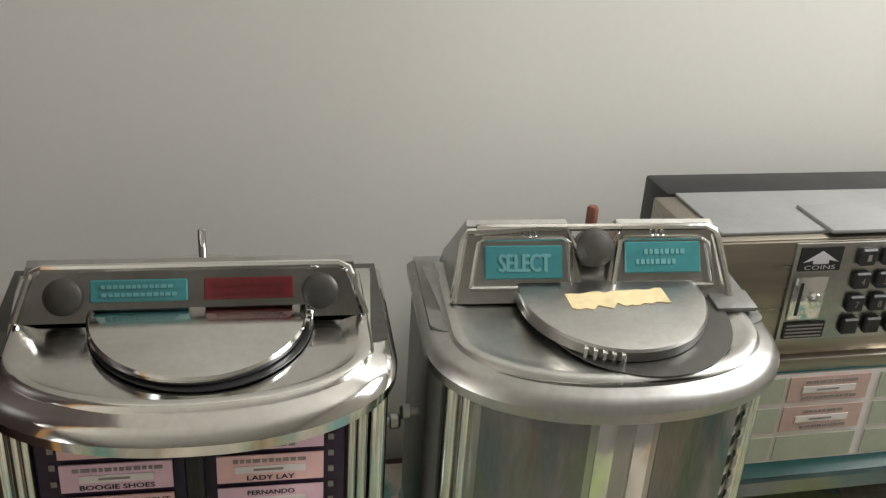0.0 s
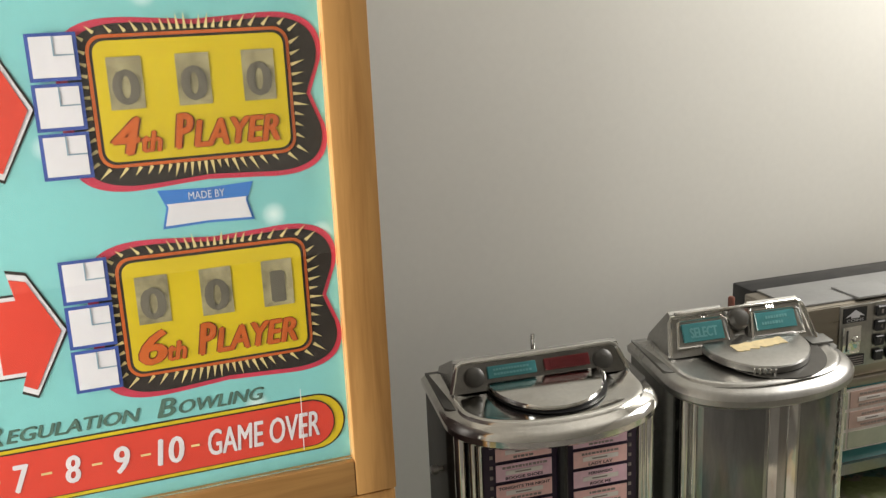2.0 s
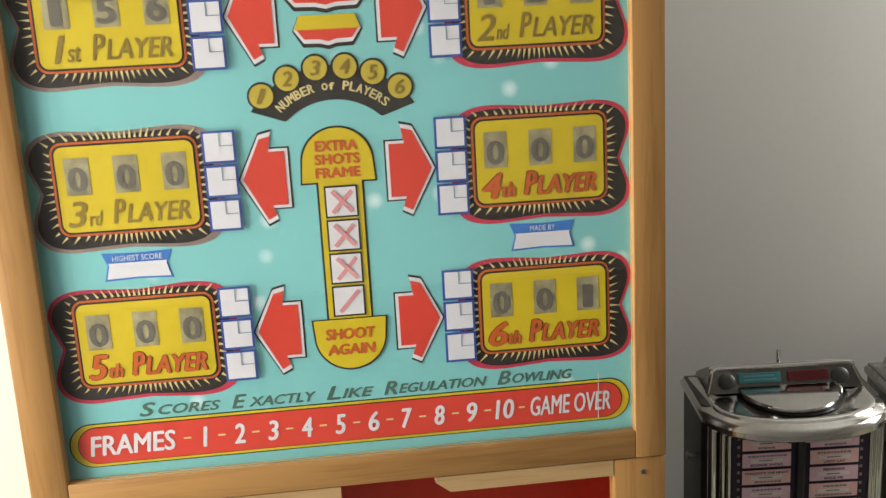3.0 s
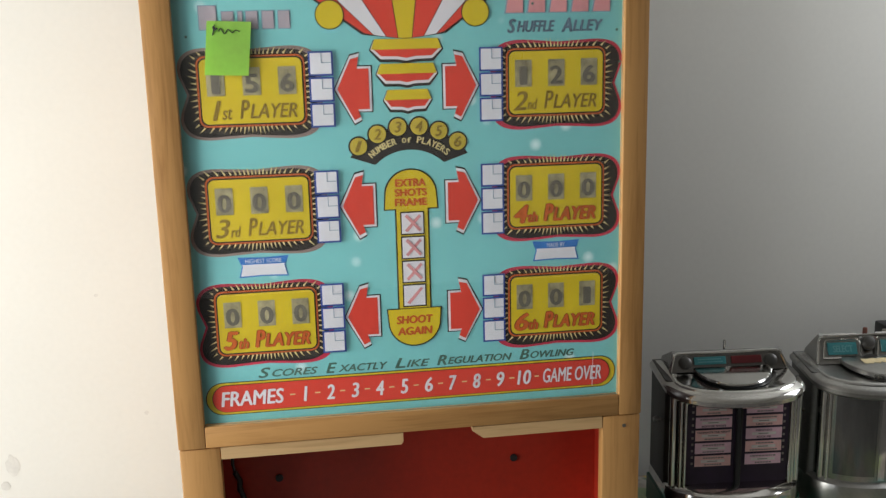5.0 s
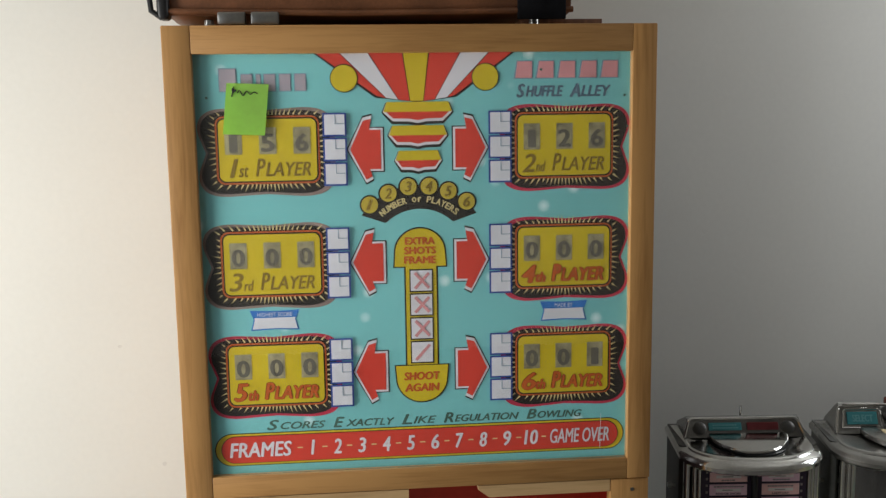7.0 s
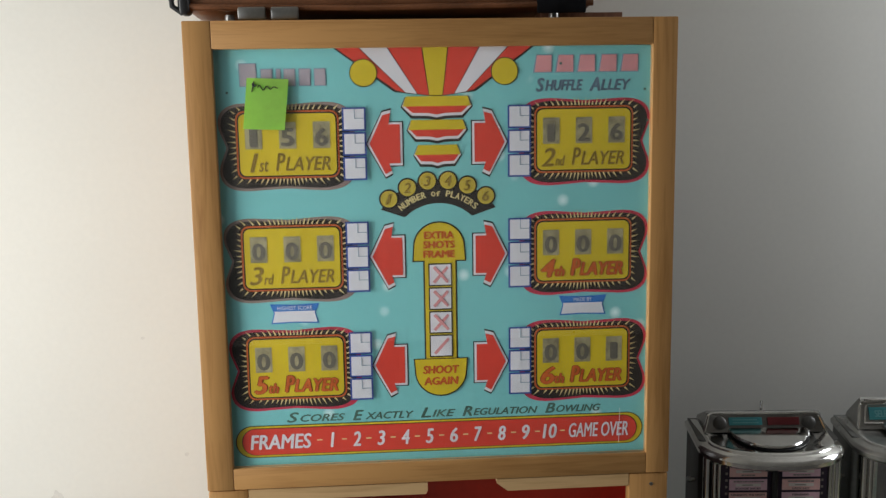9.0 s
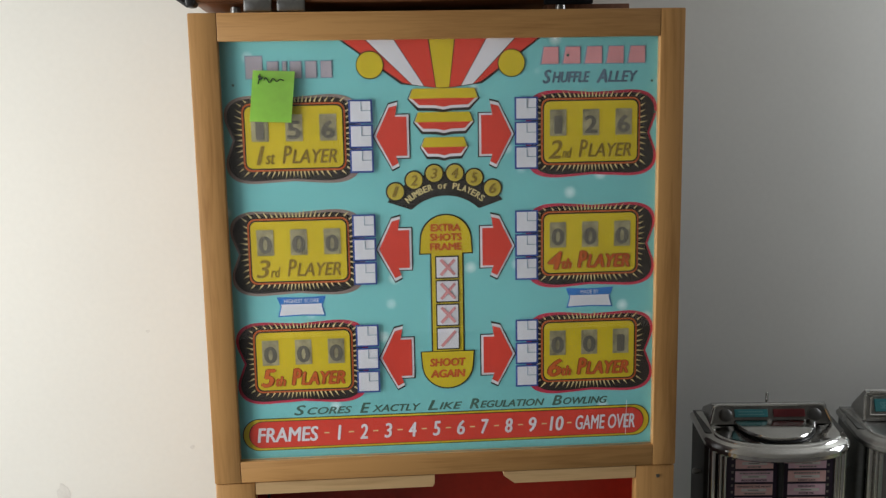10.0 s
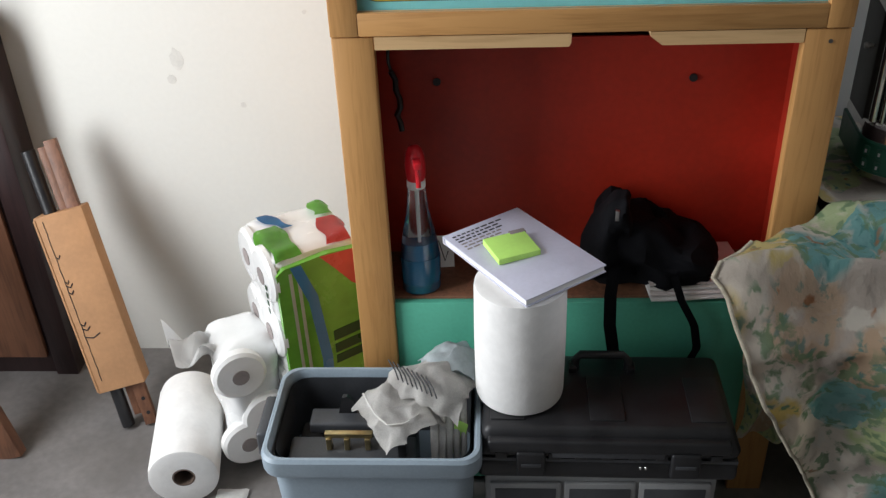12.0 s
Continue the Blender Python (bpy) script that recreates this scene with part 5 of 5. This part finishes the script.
def black_bag():
    b = thing("black_bag", "slumped black fabric bag with its strap hanging off the shelf", "bag", (0.115, 0.055, 0.4245), -8)
    body = soft_box(-0.085, 0.110, -0.060, 0.070, 0.0, 0.130, 0.030, 0.022, 12, 5, 17)
    for v in body.verts:
        v.co.z = max(v.co.z, 0.0)
        v.co.z *= 1 - 0.42 * max(0, (v.co.x + 0.045) / 0.155)
        crease = abs(noise.noise(Vector((v.co.x * 22, v.co.y * 14, 3.3)))) + 0.6 * abs(noise.noise(Vector((v.co.x * 45, v.co.z * 40, 7.1))))
        v.co.z *= 1.10 - 0.30 * crease
        v.co.y += 0.020 * crease
    part("body", body, BLACK_CLOTH, b)
    flap = soft_box(-0.092, -0.026, -0.068, 0.020, 0.02, 0.168, 0.022, 0.018, 10, 9, 16)
    for v in flap.verts:
        tip = max(0.0, (v.co.z - 0.08) / 0.09)
        v.co.x += 0.16 * (v.co.z - 0.1) + (-0.052 - v.co.x) * 0.55 * tip
        v.co.y += 0.014 * abs(noise.noise(Vector((v.co.x * 40, v.co.z * 22, 1.3))))
    part("flap", flap, BLACK_CLOTH, b)
    part("buckle", box(-0.051, -0.045, -0.078, -0.072, 0.150, 0.168, 0.001), DULL, b)

    def ribbon(path, w):
        def fn(u, v):
            i = u * (len(path) - 1)
            a = min(int(i), len(path) - 2)
            p = Vector(path[a]).lerp(Vector(path[a + 1]), i - a)
            return p + Vector(((v - 0.5) * w, 0, 0.15 * (v - 0.5) * w))
        return fn
    sheet("strap", ribbon([(-0.045, -0.05, 0.06), (-0.050, -0.09, 0.02), (-0.048, -0.105, -0.03), (-0.040, -0.110, -0.075), (-0.034, -0.112, -0.105)], 0.020), 24, 3, BLACK_CLOTH, b, 0.002)
    sheet("strap", ribbon([(0.045, -0.05, 0.05), (0.062, -0.085, 0.015), (0.085, -0.100, -0.02), (0.093, -0.108, -0.06), (0.082, -0.110, -0.088), (0.055, -0.110, -0.102)], 0.013), 24, 3, BLACK_CLOTH, b, 0.002)


spray_bottle()
shelf_things()
black_bag()


# ---- things before the cabinet ----
def drawer_organizer():
    o = thing("drawer_organizer", "grey plastic organizer with small clear drawers on the floor", "organizer", (0.027, -0.135, 0.0))
    part("shell", box(-0.178, 0.178, -0.100, 0.105, 0.0, 0.250, 0.004), GREY_PLASTIC, o)
    for r in range(3):
        for c in range(3):
            x0, z0 = -0.170 + 0.1145 * c, 0.166 - 0.080 * r
            d = part("drawer", box(x0, x0 + 0.110, -0.1075, -0.100, z0, z0 + 0.074, 0.003), GREY_PLASTIC, o)
            part("drawer_front", box(x0 + 0.008, x0 + 0.102, -0.1095, -0.1075, z0 + 0.008, z0 + 0.064, 0.001), DARK_GREY, d, "smoky drawer front")
            part("drawer_pull", box(x0 + 0.035, x0 + 0.075, -0.118, -0.1095, z0 + 0.020, z0 + 0.027, 0.002), GREY_PLASTIC, d)


def tool_case():
    c = thing("tool_case", "black plastic tool case lying on a grey drawer organizer", "tool case", (0.036, -0.145, 0.2505), -1)
    base = box(-0.196, 0.196, -0.100, 0.098, 0.0, 0.038, 0.010, 3)
    part("base_shell", base, BLACK, c)
    lid = box(-0.198, 0.198, -0.100, 0.100, 0.040, 0.095, 0.016, 4)
    for v in lid.verts:
        if v.co.z > 0.06:
            v.co.x *= 0.955
            v.co.y *= 0.93
    part("lid", lid, BLACK, c)
    for x in (-0.150, 0.0, 0.150):
        part("lid_rib", box(x - 0.026, x + 0.026, -0.072, 0.030, 0.094, 0.0975, 0.0015), BLACK, c)
    for k in range(9):
        x = -0.160 + 0.040 * k
        part("front_ridge", box(x - 0.009, x + 0.009, -0.1035, -0.096, 0.044, 0.057, 0.002), BLACK, c)
    for x in (-0.0465, 0.0465):
        part("handle_lug", box(x - 0.0065, x + 0.0065, 0.040, 0.066, 0.088, 0.104, 0.003), BLACK, c)
    part("lid_step", box(-0.180, 0.180, -0.106, -0.088, 0.058, 0.082, 0.005, 3), BLACK, c)
    part("seam", box(-0.194, 0.194, -0.098, 0.096, 0.036, 0.042), DARK_GREY, c)
    for x in (-0.115, 0.115):
        latch = part("latch", box(x - 0.022, x + 0.022, -0.110, -0.098, 0.014, 0.062, 0.004, 3), BLACK, c)
        part("latch_pin", box(x - 0.015, x + 0.015, -0.112, -0.109, 0.036, 0.042, 0.001), DARK_GREY, latch)
    handle = [(-0.042, 0.050, 0.090), (-0.042, 0.056, 0.110), (-0.034, 0.060, 0.117), (0.034, 0.060, 0.117), (0.042, 0.056, 0.110), (0.042, 0.050, 0.090)]
    part("handle", tube(handle, 0.007, 10), BLACK, c)
    part("front_rib", box(-0.085, 0.085, -0.104, -0.098, 0.048, 0.070, 0.003), DARK_GREY, c)
    for x in (0.047, 0.055):
        part("bright_stud", box(x, x + 0.0035, -0.107, -0.103, 0.030, 0.036, 0.0008, 1), BRIGHT, c)


def paper_roll(name, label, place, m, r=0.07, length=0.22):
    t = thing(name, label, "paper towel", place)
    hole = 0.021
    part("paper", lathe([(r - 0.006, 0.0), (r - 0.001, 0.002), (r, 0.008), (r + 0.0008, length * 0.5), (r, length - 0.008), (r - 0.001, length - 0.002), (r - 0.006, length), (hole, length - 0.0005), (hole, length - 0.06), (hole - 0.003, length - 0.062)], 56), QUILT, t, m=m)
    part("core", lathe([(hole - 0.0005, length - 0.055), (hole - 0.0005, length - 0.0002), (hole - 0.003, length - 0.0002), (hole - 0.003, length - 0.058), (0.001, length - 0.0585)], 32), CORE, t, "dark cardboard core", m=m)
    part("loose_edge", box(-0.001, 0.001, r - 0.0005, r + 0.0012, 0.006, length - 0.006), QUILT, t, m=m @ Matrix.Rotation(radians(70), 4, "Z"))
    return t


def notebook():
    n = thing("notebook", "pale violet notebook with faded print lying on a paper roll", "notebook", (-0.092, -0.084, 0.5522), -55.5)
    tip = pose(0, 0, 0.001, 2.0, -1.5, 0)
    hw, hh = 0.109, 0.072
    part("page_block", box(-hw + 0.003, hw - 0.003, -hh + 0.002, hh - 0.002, 0.002, 0.011), PAPER, n, m=tip)
    part("cover", box(-hw, hw, -hh, hh, 0.011, 0.0130, 0.0008), NOTEBOOK, n, "pale violet cover", m=tip)
    part("back_cover", box(-hw, hw, -hh, hh, 0.0, 0.002, 0.0008), NOTEBOOK, n, m=tip)
    part("spine", box(-hw - 0.002, -hw + 0.003, -hh, hh, 0.0, 0.0128, 0.001), NOTEBOOK, n, m=tip)
    rng = random.Random(4)
    for k in range(6):
        bars = bmesh.new()
        y = -0.062
        while y < 0.02 - 0.004 * k:
            wd = rng.uniform(0.004, 0.012)
            box(-0.098 + 0.0085 * k, -0.0945 + 0.0085 * k, y, y + wd, 0.01315, 0.0134, bm=bars)
            y += wd + 0.003
        part("print_line", bars, INK if k < 3 else MARK_GREY, n, m=tip, smooth=0)
    return n


def note_pad():
    p = thing("note_pad", "thick block of bright green sticky notes on a notebook", "note pad", (-0.108, -0.084, 0.5674), 24)
    part("block", box(-0.034, 0.034, -0.030, 0.030, 0.0, 0.010, 0.0008), NOTE, p, m=pose(0, 0, 0, 2, 0, 0))
    part("tab", box(0.010, 0.036, 0.024, 0.034, 0.008, 0.0112, 0.0006), MARK_GREY, p)


drawer_organizer()
tool_case()
paper_roll("paper_towel_roll", "white quilted paper towel roll standing on the tool case", (-0.096, -0.143, 0.3485), Matrix.Identity(4), 0.0685, 0.2035)
notebook()
note_pad()


def storage_bin():
    b = thing("storage_bin", "open grey-blue plastic storage bin full of tools and gloves", "storage bin", (-0.320, -0.178, 0.0))
    hx, hy, H = 0.164, 0.108, 0.33
    loop = lambda gx, gy, z: [(x, y, z) for x, y in rounded(-hx + gx, hx - gx, -hy + gy, hy - gy, 0.030, 6)]
    shell = rings([loop(0.030, 0.026, 0.0), loop(0.024, 0.020, 0.006), loop(0.010, 0.008, 0.29), loop(0.010, 0.008, 0.295), loop(-0.001, -0.002, 0.297), loop(-0.002, -0.003, 0.302), loop(-0.002, -0.003, 0.325), loop(0.001, 0.001, 0.330), loop(0.006, 0.006, 0.330), loop(0.009, 0.008, 0.325), loop(0.013, 0.011, 0.29), loop(0.030, 0.026, 0.02)])
    part("tub", shell, BIN_BLUE, b)
    for sx in (-1, 1):
        part("handle", box(sx * (hx + 0.012) - 0.010, sx * (hx + 0.012) + 0.010, -0.040, 0.052, 0.268, 0.318, 0.006, 3), DARK_GREY, b, "dark grey grip")
    # Added skin that darkens the inside of the one-colour tub.
    part("inner_skin", rings([loop(0.0145, 0.0125, 0.318), loop(0.017, 0.015, 0.10), loop(0.034, 0.030, 0.05), loop(0.036, 0.032, 0.052), loop(0.019, 0.017, 0.10), loop(0.0165, 0.0145, 0.318)], cap=False), DARK_GREY, b, "dark grey skin inside the tub")
    t = thing("tool_tray", "black toolbox with a brass latch lying in the bin", "toolbox", (-0.345, -0.190, 0.05))
    part("box", box(-0.105, 0.085, -0.075, 0.060, 0.0, 0.215, 0.006), BLACK, t)
    part("lid", box(-0.110, 0.090, -0.080, 0.000, 0.216, 0.240, 0.006, 3), DARK_GREY, t)
    part("rear_ledge", box(-0.085, 0.060, 0.012, 0.052, 0.230, 0.252, 0.005, 3), DARK_GREY, t)
    part("fin", flat([(-0.040, 0.252), (-0.010, 0.252), (-0.014, 0.275), (-0.024, 0.286), (-0.032, 0.284)], 0.038, 0.046), BLACK, t)
    part("latch_bar", box(-0.052, 0.022, -0.030, -0.020, 0.262, 0.270, 0.001), BRASS, t, "dull brass latch")
    for x in (-0.046, -0.018, 0.014):
        part("latch_post", box(x - 0.004, x + 0.004, -0.034, -0.022, 0.240, 0.262, 0.001), BRASS, t)
    part("hinge_post", box(0.062, 0.076, -0.050, -0.030, 0.240, 0.268, 0.003), BLACK, t)

    def crumple(cx, cy, z, sx, sy, yaw, amp, seed, hang=0.0, nose=None):
        ca, sa = math.cos(radians(yaw)), math.sin(radians(yaw))
        def fn(u, v):
            a, c = (u - 0.5) * sx, (v - 0.5) * sy
            x, y = cx + ca * a - sa * c, cy + sa * a + ca * c
            n = noise.noise(Vector((x * 17, y * 17, seed))) + 0.5 * noise.noise(Vector((x * 40, y * 40, seed)))
            drop = hang * ((2 * (u - 0.5)) ** 2 + (2 * (v - 0.5)) ** 2)
            return (x + 0.01 * noise.noise(Vector((u * 6, v * 6, seed + 3))), y + 0.01 * noise.noise(Vector((u * 6, v * 6, seed + 7))), z + amp * n - drop)
        return fn

    g = thing("work_glove", "beige knitted work glove with striped cuff draped over the bin", "glove")
    sheet("palm", crumple(-0.285, -0.180, 0.362, 0.108, 0.125, 32, 0.014, 1.0, 0.024), 26, 26, GLOVE, g, 0.006)
    sheet("back", crumple(-0.238, -0.142, 0.384, 0.135, 0.100, -20, 0.017, 4.0, 0.026), 26, 26, GLOVE, g, 0.006)
    for k in range(9):
        x = -0.300 + 0.0075 * k
        part("cuff_stripe", tube([(x, -0.138 - 0.004 * k, 0.400 - 0.0010 * k), (x + 0.012, -0.158 - 0.004 * k, 0.396 - 0.0012 * k), (x + 0.018, -0.172 - 0.004 * k, 0.388 - 0.0012 * k)], 0.0013, 6), INK, g)
    part("hem", tube([(-0.338, -0.178, 0.366), (-0.318, -0.212, 0.357), (-0.296, -0.232, 0.350), (-0.270, -0.230, 0.353), (-0.250, -0.214, 0.357)], 0.0016, 8), GLOVE, g, "pale bound hem")
    for k in range(5):
        x0, y0 = -0.232 + 0.011 * k, -0.205 + 0.006 * k
        part("finger", tube([(x0, y0 + 0.05, 0.345), (x0 + 0.003, y0 + 0.02, 0.335), (x0 + 0.004, y0 - 0.01, 0.300), (x0 + 0.004, y0 - 0.018, 0.255)], [0.006, 0.0065, 0.0062, 0.005], 10), GLOVE, g)
    r = thing("blue_rag", "pale blue-white rag stuffed behind the gloves in the bin", "rag")
    sheet("cloth", crumple(-0.205, -0.092, 0.392, 0.100, 0.085, 10, 0.018, 9.0, 0.030), 20, 20, RAG, r, 0.003)
    n = thing("green_scrap", "folded scrap of bright green paper in the bin", "paper")
    part("scrap", flat([(-0.205, 0.255), (-0.188, 0.262), (-0.176, 0.318), (-0.196, 0.330)], -0.196, -0.195), NOTE, n, smooth=0)
    return b


storage_bin()


# ---- things on the floor beside the cabinet ----
def towel_pack():
    p = thing("paper_towel_pack", "green printed pack of paper towel rolls beside the cabinet", "paper towel pack", (-0.512, 0.035, 0.0), 32)
    part("wrapper", soft_box(0.0, 0.165, 0.0, 0.165, 0.0, 0.470, 0.022, 0.007, 12, 2, 14), WRAP_WHITE, p)

    def printed(name, pts, mat, y=-0.0075, label=""):
        bm = flat(pts, y, y + 0.012)
        bmesh.ops.subdivide_edges(bm, edges=bm.edges[:], cuts=2)
        return part(name, bm, mat, p, label, smooth=0)
    printed("green_print", [(0.004, 0.02), (0.163, 0.02), (0.163, 0.452), (0.10, 0.458), (0.02, 0.452), (0.004, 0.442)], WRAP_GREEN, label="glossy green wrapper face")
    for x in (0.028, 0.042):
        printed("light_stripe", [(x, 0.05), (x + 0.006, 0.05), (x + 0.004, 0.44), (x - 0.002, 0.44)], STRIP_PALE, -0.0080)
    printed("blue_swoosh", [(0.062, 0.02), (0.082, 0.02), (0.088, 0.24), (0.074, 0.38), (0.050, 0.451), (0.030, 0.451), (0.056, 0.37), (0.068, 0.24)], WRAP_BLUE, -0.0082)
    printed("red_print", [(0.085, 0.456), (0.160, 0.452), (0.163, 0.365), (0.140, 0.385), (0.110, 0.425)], WRAP_RED, -0.0084)
    for k, (z, tall) in enumerate(((0.292, 0.022), (0.262, 0.020), (0.236, 0.018))):
        printed("logo_bar", [(0.095, z - tall), (0.158, z - tall * 0.7), (0.158, z + tall * 0.3), (0.095, z)], WRAP_DARK, -0.0086)

    # the printed film folded over the top of the pack
    def folded(name, x0, x1, y0, y1, mat, slant, lift):
        def film_at(u, v):
            y = y0 + (y1 - y0) * v
            x = x0 + (x1 - x0) * u + slant * (v - 0.5) + 0.004 * math.sin(7 * v + 3 * u)
            drop = 30 * max(0.0, 0.024 - min(y, 0.165 - y)) ** 2 + 30 * max(0.0, 0.020 - min(x, 0.165 - x)) ** 2
            return (x, y, 0.4755 + lift - drop + 0.004 * noise.noise(Vector((x * 30, y * 30, 2.2))))
        sheet(name, film_at, 14, 18, mat, p, 0.0012)
    folded("top_green", 0.006, 0.055, 0.004, 0.105, WRAP_GREEN, -0.008, 0.0)
    folded("top_blue", 0.040, 0.062, 0.085, 0.150, WRAP_BLUE, -0.030, 0.001)
    folded("top_red", 0.112, 0.158, 0.006, 0.085, WRAP_RED, 0.012, 0.0)
    folded("top_green", 0.125, 0.160, 0.095, 0.150, WRAP_GREEN, 0.006, 0.001)
    for z in (0.42, 0.30, 0.18, 0.06):
        for y in (0.045, 0.120):
            end = part("roll_end", lathe([(0.054, -0.004), (0.053, 0.004), (0.046, 0.010), (0.020, 0.011)], 30), WRAP_WHITE, p, m=Matrix.Translation((0.004, y, z)) @ Matrix.Rotation(-math.pi / 2, 4, "Y"))
            part("roll_hole", lathe([(0.0165, 0.0), (0.0165, 0.0015)], 22), MARK_GREY, end, m=Matrix.Translation((-0.0068, y, z)) @ Matrix.Rotation(-math.pi / 2, 4, "Y"))
    for k in range(4):
        part("side_print", box(-0.0090, -0.008, 0.016, 0.024, 0.405 - 0.016 * k, 0.414 - 0.016 * k), WRAP_DARK, p)
    b = thing("toilet_roll_bag", "crumpled plastic bag of white rolls on the floor", "paper roll bag", (-0.595, 0.075, 0.0), 28)
    bag = soft_box(-0.062, 0.055, -0.055, 0.075, 0.0, 0.300, 0.035, 0.014, 11, 11, 13)
    for v in bag.verts:
        v.co.z = max(0.0, v.co.z)
    part("bag", bag, WRAP_WHITE, b, "crinkled white film bag")
    for x, z in ((-0.028, 0.245), (0.010, 0.135), (-0.035, 0.085)):
        end = part("roll_end", lathe([(0.050, -0.01), (0.049, 0.004), (0.043, 0.009), (0.018, 0.010)], 30), PAPER, b, m=Matrix.Translation((x, -0.056, z)) @ Matrix.Rotation(math.pi / 2, 4, "X"))
        part("roll_hole", lathe([(0.0155, 0.0), (0.0155, 0.0015)], 22), MARK_GREY, end, m=Matrix.Translation((x, -0.0665, z)) @ Matrix.Rotation(math.pi / 2, 4, "X"))
    tail = lambda u, v: (-0.055 - 0.075 * u, 0.01 + 0.05 * (v - 0.5) * (1 + u) + 0.01 * math.sin(7 * u), 0.270 + 0.035 * u + 0.02 * math.sin(9 * v + 5 * u))
    sheet("bag_end", tail, 14, 14, WRAP_WHITE, b, 0.001)


towel_pack()
lying = Matrix.Translation((0, 0, 0.0645)) @ Matrix.Rotation(radians(11), 4, "Z") @ Matrix.Rotation(math.pi / 2, 4, "X")
paper_roll("paper_towel_roll", "white quilted paper towel roll lying on the concrete floor", (-0.752, 0.165, 0.0), lying, 0.064, 0.235)


def leaning_bundle():
    """A cardboard sleeve on wooden bars, leaning on the wall."""
    c = thing("cardboard_sleeve", "long brown cardboard sleeve with pen marks leaning on the wall", "cardboard box", (-0.865, 0.135, 0.0))
    lean = Matrix.Rotation(radians(-13.5), 4, "Y") @ Matrix.Rotation(radians(-16), 4, "X") @ Matrix.Rotation(radians(12), 4, "Z")
    part("sleeve", box(-0.050, 0.046, -0.020, 0.030, 0.100, 0.475, 0.003), CARD, c, m=lean)
    part("sleeve_flap", box(-0.0508, -0.047, -0.0215, 0.028, 0.105, 0.470), CARD, c, m=lean)
    seam = [(-0.034 + 0.0022 * noise.noise(Vector((k * 0.7, 2.0, 0.0))), -0.0206, 0.465 - 0.0125 * k) for k in range(28)]
    part("pen_mark", tube(seam, 0.0007, 6), INK, c, "thin dark crease line", m=lean)
    for z, wide in ((0.392, 0.009), (0.340, 0.008), (0.332, 0.013), (0.318, 0.010), (0.250, 0.011), (0.240, 0.016), (0.222, 0.030)):
        part("pen_mark", tube([(-0.034, -0.0206, z), (-0.034 + 0.5 * wide, -0.0206, z - 0.005), (-0.034 + wide, -0.0206, z + 0.002)], 0.0012, 6), INK, c, m=lean)
    for nm, x, y, w, z0, z1, mat in (("wooden_bar", 0.024, 0.006, 0.012, 0.004, 0.61, WOOD_BROWN), ("wooden_bar", 0.004, 0.012, 0.008, 0.03, 0.60, WOOD_BROWN)):
        part(nm, box(x - w, x + w, y - 0.008, y + 0.008, z0, z1, 0.001), mat, c, m=lean)
    for z in (0.030, 0.062):
        part("peg_hole", lathe([(0.004, 0), (0.004, 0.001)], 10), BLACK, c, m=lean @ pose(0.026, -0.0022, z, 90))
    part("black_tube", tube([(-0.022, 0.004, 0.012), (-0.022, 0.004, 0.60)], 0.013, 14), BLACK, c, "black tube end", m=lean)


def left_corner():
    d = thing("dark_cabinet", "shallow dark stained wooden cabinet standing against the wall", "cabinet", (0, 0, 0))
    part("carcass", box(-1.54, -1.080, 0.315, 0.396, 0.0, 0.800, 0.004), WOOD_DARK, d)
    part("side_rail", box(-1.110, -1.060, 0.305, 0.397, 0.0, 0.812, 0.004), WOOD_DARK, d, "plum brown edge post")
    part("door", box(-1.53, -1.118, 0.303, 0.315, 0.05, 0.780, 0.003), WOOD_BROWN, d, "brown wooden door")
    b = thing("leaning_board", "grey-brown board leaning against a dark cabinet", "board", (-1.075, 0.055, 0.0))
    tip = Matrix.Rotation(radians(-15), 4, "Y") @ Matrix.Rotation(radians(-6), 4, "X")
    part("board", box(-0.055, 0.0, -0.012, 0.012, 0.006, 0.50, 0.002), WOOD_BROWN, b, m=tip)
    part("pale_edge", box(-0.075, -0.056, -0.010, 0.010, 0.020, 0.46, 0.001), PAPER, b, m=tip)
    o = thing("orange_clip", "small orange plastic clip lying on the floor", "clip", (-0.655, 0.075, 0.0), 20)
    part("body", box(-0.016, 0.016, -0.010, 0.010, 0.0, 0.022, 0.005, 3), ORANGE, o)
    part("arm", tube([(0.0, 0.0, 0.018), (0.012, -0.010, 0.022), (0.022, -0.014, 0.012)], 0.004, 8), ORANGE, o)
    s = thing("paper_scrap", "crumpled white paper scrap on the floor", "paper")
    sheet("scrap", lambda u, v: (-0.660 + 0.06 * u, -0.085 + 0.05 * v, 0.004 + 0.008 * abs(noise.noise(Vector((u * 4, v * 4, 2))))), 10, 10, PAPER, s, 0.0008)


leaning_bundle()
left_corner()
